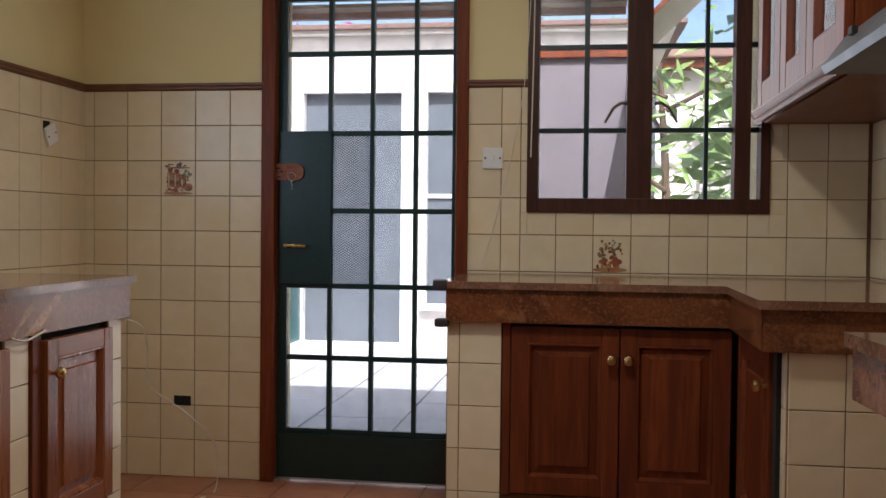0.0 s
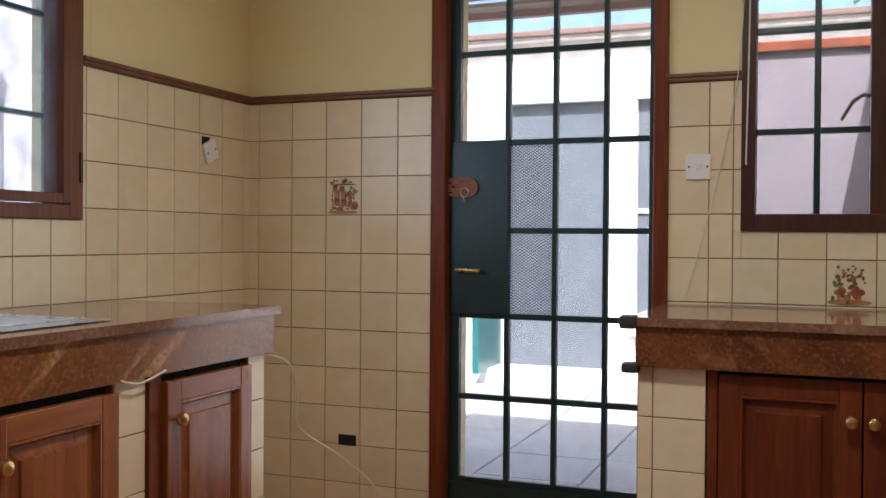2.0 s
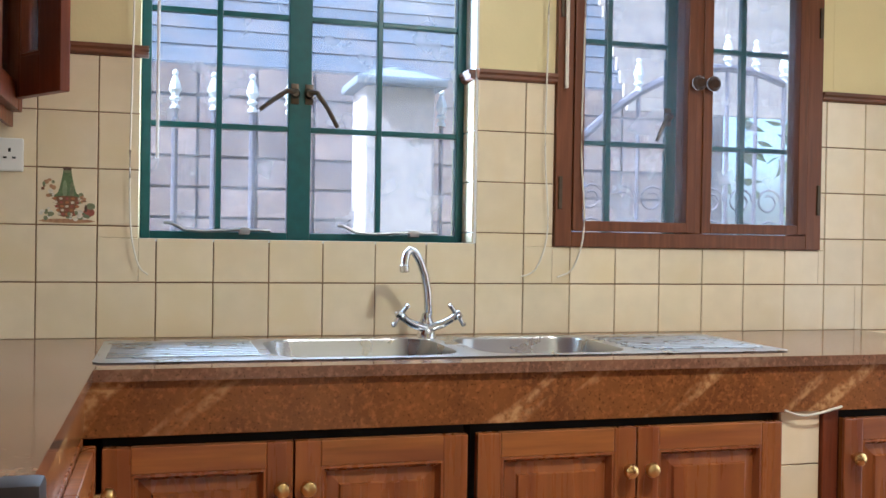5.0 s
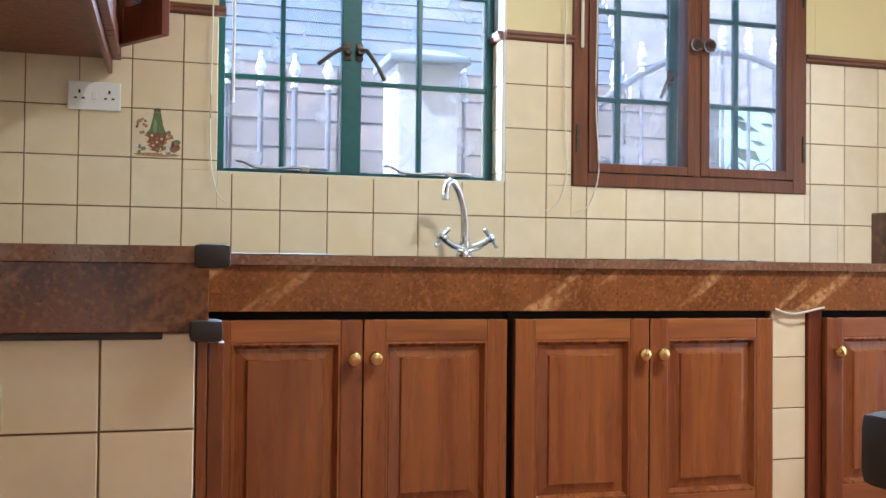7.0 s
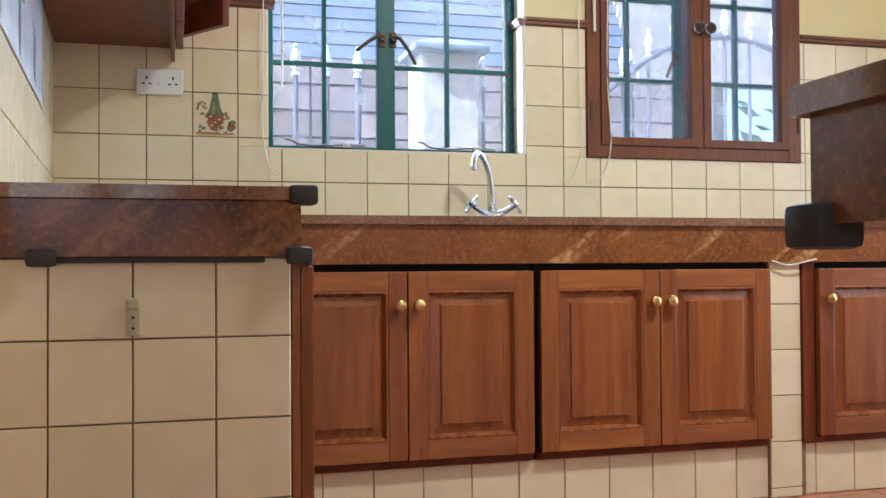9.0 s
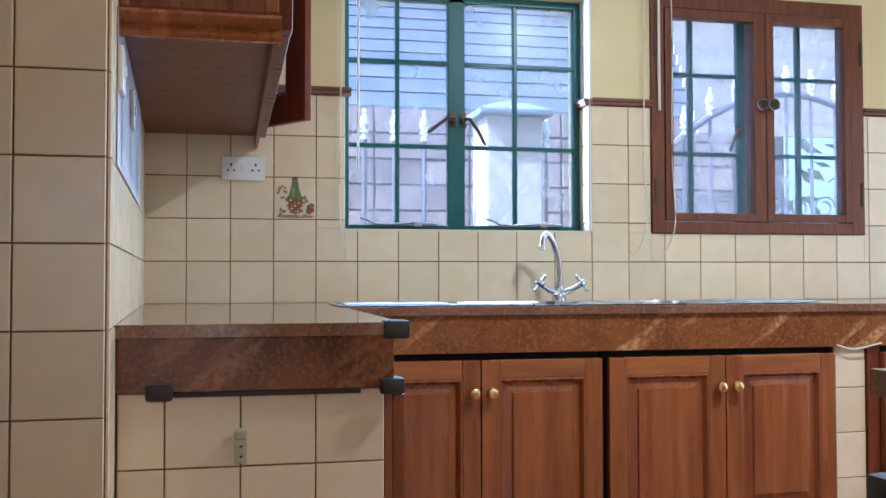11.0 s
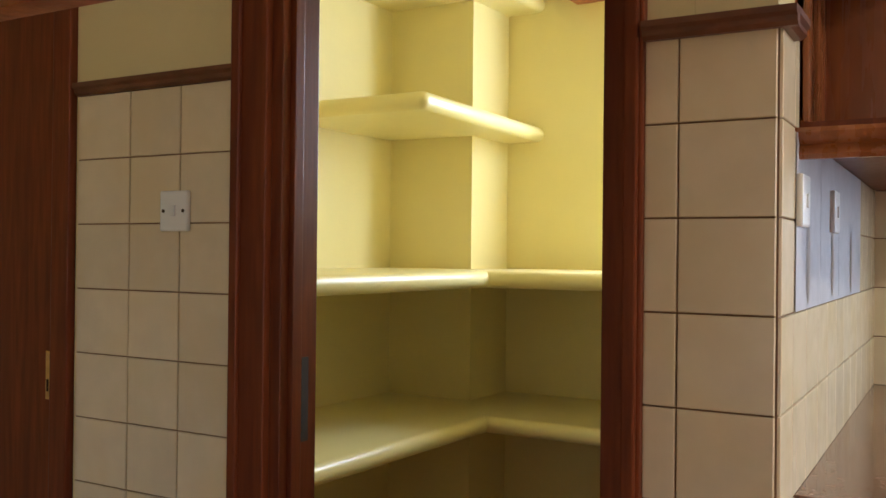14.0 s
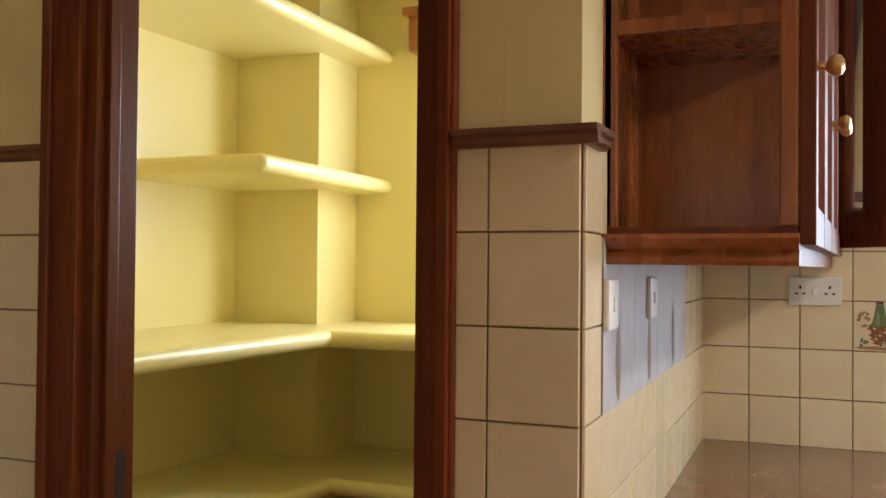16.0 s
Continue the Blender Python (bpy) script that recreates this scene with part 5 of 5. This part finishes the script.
# brown jugs on a shelf with hanging tools and fruit
jugs = [("tan", 0.0, -0.066, 0.070, 0.007), ("brown", 0.0, 0.046, 0.060, 0.0035)]
for cx, w, z0, z1 in ((-0.036, 0.016, -0.05, 0.036), (-0.006, 0.017, -0.05, 0.03), (0.024, 0.013, -0.045, 0.008)):
    for i in range(6):
        f = i / 5
        jugs.append((("tan", "orange", "brown")[i % 3], cx, z0 + (z1 - z0) * f, w * (0.75 + 0.4 * math.sin(math.pi * f)), 0.011))
    jugs += [("cream", cx - w * 0.4, (z0 + z1) / 2, 0.003, (z1 - z0) * 0.36), ("dark", cx + w * 0.95, (z0 + z1) / 2, 0.003, (z1 - z0) * 0.42), ("dark", cx, z1 + 0.006, w * 0.8, 0.003)]
jugs += [("cream", -0.04, -0.048, 0.016, 0.013), ("red", -0.04, -0.048, 0.009, 0.007), ("orange", 0.050, -0.040, 0.019, 0.018), ("brown", 0.054, -0.044, 0.010, 0.010), ("cream", 0.014, -0.052, 0.015, 0.010)]
jugs += scatter(5, 18, -0.01, 0.055, 0.05, 0.013, ("brown", "dark", "tan"), 0.0055) + scatter(6, 14, 0.04, 0.012, 0.022, 0.022, ("brown", "tan", "leaf"), 0.006) + scatter(7, 10, 0.0, -0.055, 0.06, 0.008, ("red", "orange", "brown"), 0.0055)
decor((-1.821, YN - 0.0098, 1.309), 0, jugs, "cream tile printed with brown jugs and fruit")
# a heap of red fruit under flowers
fruit = [("tan", 0.0, -0.058, 0.072, 0.011)] + scatter(8, 9, 0.0, -0.028, 0.040, 0.020, ("red", "red", "orange"), 0.013) + scatter(9, 12, 0.0, -0.044, 0.052, 0.012, ("tan", "orange", "brown"), 0.009)
fruit += scatter(10, 26, 0.0, 0.012, 0.050, 0.026, ("leaf", "leaf", "brown", "red"), 0.007) + scatter(11, 18, 0.0, 0.046, 0.044, 0.022, ("leaf", "tan", "brown", "white"), 0.0055)
decor((0.060, YN - 0.0098, 0.995), 0, fruit, "cream tile printed with red fruit and leaves")


def cord(name, pts, r, mat, label, category="cord", parent=None):
    """A slack cord: a smooth curve through points, turned into a mesh tube."""
    dense = []
    p = [Vector(q) for q in pts]
    for i in range(len(p) - 1):
        a, b, c, d = p[max(i - 1, 0)], p[i], p[i + 1], p[min(i + 2, len(p) - 1)]
        for k in range(6):
            t = k / 6
            dense.append(0.5 * ((2 * b) + (c - a) * t + (2 * a - 5 * b + 4 * c - d) * t * t + (3 * b - a - 3 * c + d) * t ** 3))
    dense.append(p[-1])
    if parent:
        return part(name, tube(bm_new(), dense, r, 6), mat, parent, label, True)
    t = thing(name, pts[0], label, category)
    part("strand", tube(bm_new(), dense, r, 6), mat, t, "", True)


cord("hanging_cable", [(-1.645, 3.30, 0.785), (-1.62, 3.45, 0.74), (-1.64, 3.55, 0.62), (-1.66, 3.60, 0.5), (-1.60, 3.80, 0.36), (-1.55, 3.98, 0.2), (-1.56, 4.02, 0.0), (-1.58, 3.9, FLOOR + 0.004)], 0.003, CORD, "pale cable drooping from under the counter to the floor", "cable")
cord("hanging_cable", [(-1.625, 2.66, 0.785), (-1.62, 2.72, 0.77), (-1.618, 2.80, 0.785), (-1.622, 2.83, 0.79)], 0.0035, CORD, "short pale cable looped under the counter fascia", "cable")
for y in (2.235, 2.355):
    cord("blind_cord", [(XW + 0.03, y, 2.4), (XW + 0.03, y + 0.004, 1.9), (XW + 0.03, y, 1.5), (XW + 0.032, y + 0.012, 1.25), (XW + 0.028, y - 0.02, 1.13), (XW + 0.024, y - 0.07, 1.10)], 0.0028, CORD, "pale blind cord hanging by the window", parent=w2)
cord("blind_cord", [(XW + 0.03, 1.04, 2.4), (XW + 0.03, 1.035, 1.8), (XW + 0.03, 1.03, 1.3), (XW + 0.03, 1.05, 1.14), (XW + 0.028, 1.08, 1.10)], 0.0028, CORD, "pale blind cord hanging by the window", parent=w1)
cord("blind_wand", [(XW + 0.025, 1.10, 2.3), (XW + 0.025, 1.10, 1.42)], 0.005, WHITE, "thin white blind wand", parent=w1)
cord("blind_wand", [(XW + 0.035, 2.30, 2.3), (XW + 0.035, 2.30, 1.68)], 0.006, CORD, "thin pale blind wand", parent=w2)
cord("blind_cord", [(-0.26, YN - 0.03, 2.35), (-0.262, YN - 0.03, 1.9), (-0.27, YN - 0.03, 1.4)], 0.003, CORD, "pale blind cord beside the window", parent=w3)
cord("blind_cord", [(-0.27, YN - 0.028, 2.3), (-0.30, YN - 0.03, 1.7), (-0.40, YN - 0.03, 1.2), (-0.47, YN - 0.03, 0.95)], 0.002, CORD, "thin slack cord across the tiles", parent=w3)

# paper lining torn off the short wall
paper = thing("paper_lining", tuple(A + along * 0.7 + Vector((0, 0, 1.1))), "grey torn paper lining with faded pictures under the cabinet", "lining")
GREYPAPER = material("grey_paper", (0.50, 0.48, 0.50), 0.6, grain=0.1, second=(0.42, 0.40, 0.42), blotch=6)
m = Matrix.Translation(A + north_n * 0.0105) @ Matrix.Rotation(stub_turn[2], 4, "Z")
for u0, u1, z0, z1 in ((0.122, 0.43, 1.231, CAB), (0.432, 0.74, 1.231, CAB), (0.742, 1.25, 1.231, CAB)):
    part("sheet", bm_transform(cube(u0, u1, -0.001, 0, z0 + 0.003, z1 - 0.003), m), GREYPAPER, paper)
for u in (0.26, 0.62, 1.0):
    part("print", bm_transform(bm_transform(blob(0, 0, 0.022, 0.075), Matrix.Translation((u, -0.002, 1.315))), m), DEC["stain"], paper)
flap = bm_new()
rag = random.Random(3)
pts = [(-0.75 - 0.09 * math.cos(a) * rag.uniform(0.6, 1.1), 0.47 + 0.09 * math.sin(a) * rag.uniform(0.6, 1.1)) for a in [2 * math.pi * i / 14 for i in range(14)]]
flap.faces.new([flap.verts.new((x, y, CAB - 0.002)) for x, y in pts])
scrap = thing("paper_scrap", (-0.75, 0.47, CAB), "torn white paper scrap stuck under the cabinet", "paper")
part("sheet", flap, PLASTIC, scrap)

# ---------------------------------------------------------------- outside
structure("ground", cube(-400, 400, -400, 400, -0.35, -0.22), SOIL, "bare earth and grass around the house", "ground")
pav = structure("pavement", cube(-4.5, 3.5, 4.5, 9.6, -0.22, -0.17), SLAB, "grey paved courtyard", "pavement")
lay(pav, "paving_slab", [-3.6 + 0.6 * i for i in range(9)], [4.55 + 0.6 * i for i in range(9)], [], lambda u, v: (u, v, -0.17), FACE_UP, SLAB, depth=0.02, gap=0.012, wobble=0.4)

ob_house = thing("outbuilding", (-1.5, 9.6, -0.2), "pale rendered outbuilding across the courtyard, clay roof", "building")
HOLES = [(-2.80, -1.82, -0.05, 2.40), (-1.57, -0.95, 0.35, 2.40), (-4.6, -3.7, 0.9, 2.1)]
part("wall", pierced(-6, 0.55, -0.22, 2.95, HOLES, lambda u, v, w: (u, 9.4 + w, v), 0.2), OUTWALL, ob_house)
# flat panels carry the dimness of the rooms behind in their colour
DIM = material("dim_interior_blue_grey", (0.095, 0.108, 0.130), 0.7, grain=0.15, grain_scale=6, second=(0.08, 0.092, 0.112), blotch=2)
part("closed_door", cube(-2.80, -1.82, 9.50, 9.54, -0.05, 2.40), DIM, ob_house, "added blue-grey panel standing in for the dim inside of the doorway")
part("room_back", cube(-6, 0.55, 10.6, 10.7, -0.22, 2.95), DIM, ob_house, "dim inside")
part("side_wall", cube(0.35, 0.55, 9.6, 13, -0.22, 2.95), OUTWALL, ob_house)
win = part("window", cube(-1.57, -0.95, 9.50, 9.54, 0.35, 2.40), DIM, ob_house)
part("sill", cube(-1.62, -0.90, 9.30, 9.40, 0.30, 0.35), OUTWALL, win)
part("frame", cube(-1.57, -0.95, 9.47, 9.50, 1.38, 1.42), OUTWALL, win)
part("door_leaf", cube(-2.88, -2.82, 8.75, 9.4, -0.05, 1.1), TEAL, ob_house, "open blue-green half door")
part("step", cube(-2.9, -1.7, 9.0, 9.4, -0.17, -0.03), OUTWALL, ob_house)
bm = bm_new()
box(bm, -6.2, 0.75, 9.28, 13, 2.95, 2.98)
part("soffit", bm, OUTWALL, ob_house)
for k in range(9):
    z = 2.98 + 0.012 * k
    part("roof_course", cube(-6.3, 0.85, 9.22 + 0.3 * k, 9.6 + 0.3 * k, z, z + 0.05, 0.01), ROOFTILE, ob_house)

eave = thing("porch_eave", (-1, 4.9, 2.3), "brown boarded eave over the back door with a red beam", "eave")
for k in range(6):
    part("board", cube(-2.6, 0.15, 4.5 + 0.12 * k, 4.612 + 0.12 * k, 2.38 - 0.028 * k, 2.40 - 0.028 * k, 0.003), PORCHBOARD, eave)
part("beam", cube(-2.6, 0.15, 5.22, 5.27, 2.21, 2.27, 0.005), material("faded_red_beam", (0.36, 0.17, 0.14), 0.6, grain=0.2), eave)
roof_corner = thing("roof_overhang", (1.0, 6.2, 2.4), "dark timber roof overhang seen from below", "roof")
for k in range(9):
    rake = Matrix.Translation((0.25, 6.5 - 0.15 * k, 2.16)) @ Matrix.Rotation(radians(-44), 4, "Y")
    part("rafter_board", cube(0, 1.6, -0.072, 0.072, 0, 0.025, 0.003, rake), DARKWOOD, roof_corner)
# added wall behind the left panes; its dark mauve stands in for shade
gw = structure("garden_wall", cube(-0.6, 0.25, 6.5, 6.7, -0.22, 2.2), material("shaded_mauve_grey", (0.17, 0.145, 0.16), 0.9, grain=0.15, grain_scale=5, second=(0.145, 0.123, 0.137), blotch=1.5, bump=0.3), "added wall with shade put into its mauve-grey colour, dark coping", "wall")
part("coping", cube(-0.64, 0.29, 6.46, 6.74, 2.2, 2.26, 0.008), DARKWOOD, gw, "dark coping")


def leaf_cloud(bm, centre, spread, count, size, seed):
    r = random.Random(seed)
    for _ in range(count):
        d = Vector((r.gauss(0, 1), r.gauss(0, 1), r.gauss(0, 1)))
        c = Vector(centre) + Vector((d.x * spread[0], d.y * spread[1], d.z * spread[2]))
        u = Vector((r.uniform(-1, 1), r.uniform(-1, 1), r.uniform(-0.6, 0.6))).normalized()
        v = u.orthogonal().normalized()
        n = u.cross(v)
        s = size * r.uniform(0.5, 1.3)
        a = c - u * s
        b = c + u * s
        bm.faces.new([bm.verts.new(p) for p in (a, c + v * s * 0.34 + n * s * 0.1, b, c - v * s * 0.34 + n * s * 0.1)])


def tree(x, y, h, spread, leaves, size, seed, label):
    t = thing("tree", (x, y, -0.22), label, "tree", "garden trees")
    r = random.Random(seed)
    bm = tube(bm_new(), [(x, y, -0.25), (x + 0.06, y, h * 0.3), (x + 0.02, y + 0.1, h * 0.6), (x - 0.08, y, h * 0.9)], 0.09, 8, 0.35)
    tips = []
    for k in range(7):
        a = r.uniform(0, 6.28)
        z = h * r.uniform(0.3, 0.8)
        e = (x + math.cos(a) * spread * r.uniform(0.5, 1), y + math.sin(a) * spread * r.uniform(0.5, 1), z + h * r.uniform(0.05, 0.3))
        tube(bm, [(x + 0.03, y, z), ((x + e[0]) / 2, (y + e[1]) / 2, (z + e[2]) / 2 + 0.1), e], 0.035, 6, 0.3)
        tips.append(e)
    part("trunk", bm, BARK, t)
    bm = bm_new()
    for k, e in enumerate(tips):
        leaf_cloud(bm, e, (spread * 0.28, spread * 0.28, h * 0.12), leaves // 7, size, seed * 10 + k)
    part("crown", bm, LEAF, t, "many separate green leaves")


tree(1.5, 7.4, 2.8, 0.9, 700, 0.13, 2, "leafy garden shrub tree with broad green leaves")
tree(2.6, 9.4, 3.6, 1.3, 900, 0.12, 3, "leafy garden tree with bright green leaves")
tree(0.9, 12.5, 3.6, 1.5, 900, 0.14, 4, "leafy garden tree with bright green leaves")
tree(-4.9, 6.8, 3.0, 1.2, 1100, 0.05, 5, "leafy garden tree beyond the gate")
tree(-6.2, 8.2, 4.0, 1.6, 900, 0.12, 6, "leafy garden tree beyond the gate")
bm = bm_new()
leaf_cloud(bm, (-3.0, 10.2, 2.75), (0.35, 0.25, 0.25), 160, 0.06, 9)
bush = thing("bougainvillea", (-3.0, 10.2, 2.5), "pink flowering bougainvillea over the outbuilding roof", "plant")
part("flowers", bm, material("pink_petal", (0.65, 0.08, 0.35), 0.6), bush)

nb = thing("neighbour_house", (3.0, 14.0, -0.22), "white rendered house beyond the garden trees", "house")
part("wall", cube(0.9, 8.0, 14.0, 17.0, -0.22, 3.4), OUTWALL, nb)
part("eave_board", cube(0.7, 8.2, 13.7, 14.0, 3.3, 3.42, 0.01), DARKWOOD, nb, "brown eave board")
part("roof", cube(0.6, 8.3, 13.6, 17.2, 3.42, 3.6, 0.03), ROOFTILE, nb)
nw = part("window", cube(2.0, 3.0, 13.96, 14.0, 1.0, 2.2), DIM, nb)
part("frame", cube(2.48, 2.52, 13.93, 13.96, 1.0, 2.2), OUTWALL, nw)

# side passage to the west: iron fence, pillar, stone wall and clay roof
sw = structure("stone_wall", cube(-6.0, -5.7, -3.0, 5.0, -0.22, 2.28), MORTAR, "brown rough stone boundary wall", "wall")
lay(sw, "stone", [-0.5 + 0.36 * i for i in range(16)], [-0.2 + 0.19 * j for j in range(14)], [], lambda u, v: (-5.7, u, v), FACE_E, STONE, depth=0.03, gap=0.02, wobble=2.0)
cl = thing("clay_roof", (-7.0, 1.0, 1.72), "weathered grey tile roof rising behind the stone wall", "roof")
for k in range(24):
    lap = Matrix.Translation((-5.75 - 0.2 * k, 0, 2.29 + 0.15 * k)) @ Matrix.Rotation(radians(34), 4, "Y")
    part("roof_course", cube(-0.27, 0.0, -3.5, 6.2, 0.0, 0.007, 0.002, lap), ROOFSLATE, cl)


def gate_pillar(x, y, wide, top_z, label):
    """A square masonry pillar with a stepped pyramid cap; x, y at its middle."""
    p = thing("gate_pillar", (x, y, -0.22), label, "pillar", "gate pillars")
    h = wide / 2
    part("shaft", cube(x - 0.145, x + 0.145, y - h, y + h, -0.22, top_z, 0.01), PINKWHITE, p)
    bm = box(bm_new(), x - 0.19, x + 0.19, y - h - 0.045, y + h + 0.045, top_z, top_z + 0.035, 0.010)
    lo = [bm.verts.new((x + i * 0.185, y + j * (h + 0.04), top_z + 0.035)) for i, j in ((-1, -1), (1, -1), (1, 1), (-1, 1))]
    hi = [bm.verts.new((x + i * 0.075, y + j * (h - 0.07), top_z + 0.082)) for i, j in ((-1, -1), (1, -1), (1, 1), (-1, 1))]
    for i in range(4):
        bm.faces.new((lo[i], lo[(i + 1) % 4], hi[(i + 1) % 4], hi[i]))
    bm.faces.new(hi)
    lathe(bm, [(0.065, 0.0), (0.06, 0.012), (0.02, 0.022)], (x, y, top_z + 0.080), "z", 12)
    part("cap", bm, CAPSTONE, p, "weathered grey pillar cap")


gate_pillar(-3.575, 2.060, 0.30, 1.845, "white painted gate pillar with a capped top")
gate_pillar(-3.575, 4.40, 0.30, 2.75, "tall white painted pillar beyond the iron gate")


def finial(bm, x, y, z):
    lathe(bm, [(0.020, 0), (0.020, 0.012), (0.012, 0.018), (0.012, 0.030), (0.022, 0.036), (0.022, 0.044), (0.012, 0.050), (0.026, 0.078), (0.020, 0.105), (0.008, 0.135), (0.013, 0.142), (0.012, 0.152), (0.003, 0.160)], (x, y, z), "z", 8)


fence = thing("iron_fence", (-3.6, 1.0, -0.2), "iron fence of mauve-grey bars with white spear finials outside the window", "fence")
for k in range(16):
    y = 1.620 - 0.156 * k
    b = part("bar", tube(bm_new(), [(-3.6, y, -0.2), (-3.6, y, 1.73)], 0.013, 8), IRON, fence)
    bm = bm_new()
    finial(bm, -3.6, y, 1.728)
    part("finial", bm, WHITE, b, "white spear finial")
for z in (0.3, 1.10):
    part("rail", cube(-3.615, -3.585, -0.75, 1.88, z, z + 0.025), IRON, fence)
gate = thing("iron_gate", (-3.6, 3.5, -0.2), "wrought iron gate with an arched top, scrolls and spear finials", "gate")


def arch_z(y):
    return 2.058 - 0.63 * (y - 3.72) ** 2


arc = [(-3.6, 2.30 + 0.157 * i, arch_z(2.30 + 0.157 * i)) for i in range(12)]
part("arch", tube(bm_new(), arc, 0.020, 8), IRON, gate)
for x, y, z in [(-3.6, 2.285, 1.71)] + arc[1:]:
    b = part("bar", tube(bm_new(), [(-3.6, y, -0.2), (-3.6, y, z)], 0.010, 6), IRON, gate)
    bm = bm_new()
    finial(bm, -3.6, y, z)
    part("finial", bm, WHITE, b, "white spear finial")
for i in range(8):
    for j in range(4):
        c = Vector((-3.6, 2.85 + 0.157 * i, 0.95 + 0.155 * j))
        part("scroll", tube(bm_new(), [c + Vector((0, (0.068 - 0.0024 * q) * math.cos(a), (0.068 - 0.0024 * q) * math.sin(a))) for q, a in enumerate([2 * math.pi * q / 12 for q in range(17)])], 0.006, 5), IRON, gate)
carport = thing("porch_roof", (-4.6, 4.4, 2.3), "pale brown boarded porch gable beyond the gate", "roof")
for k in range(12):
    part("slat", cube(-4.66 - 0.05 * k, -4.63 - 0.05 * k, 3.7, 5.9, 1.98 + 0.088 * k, 2.06 + 0.088 * k, 0.006), PORCHBOARD, carport)

lay_all()
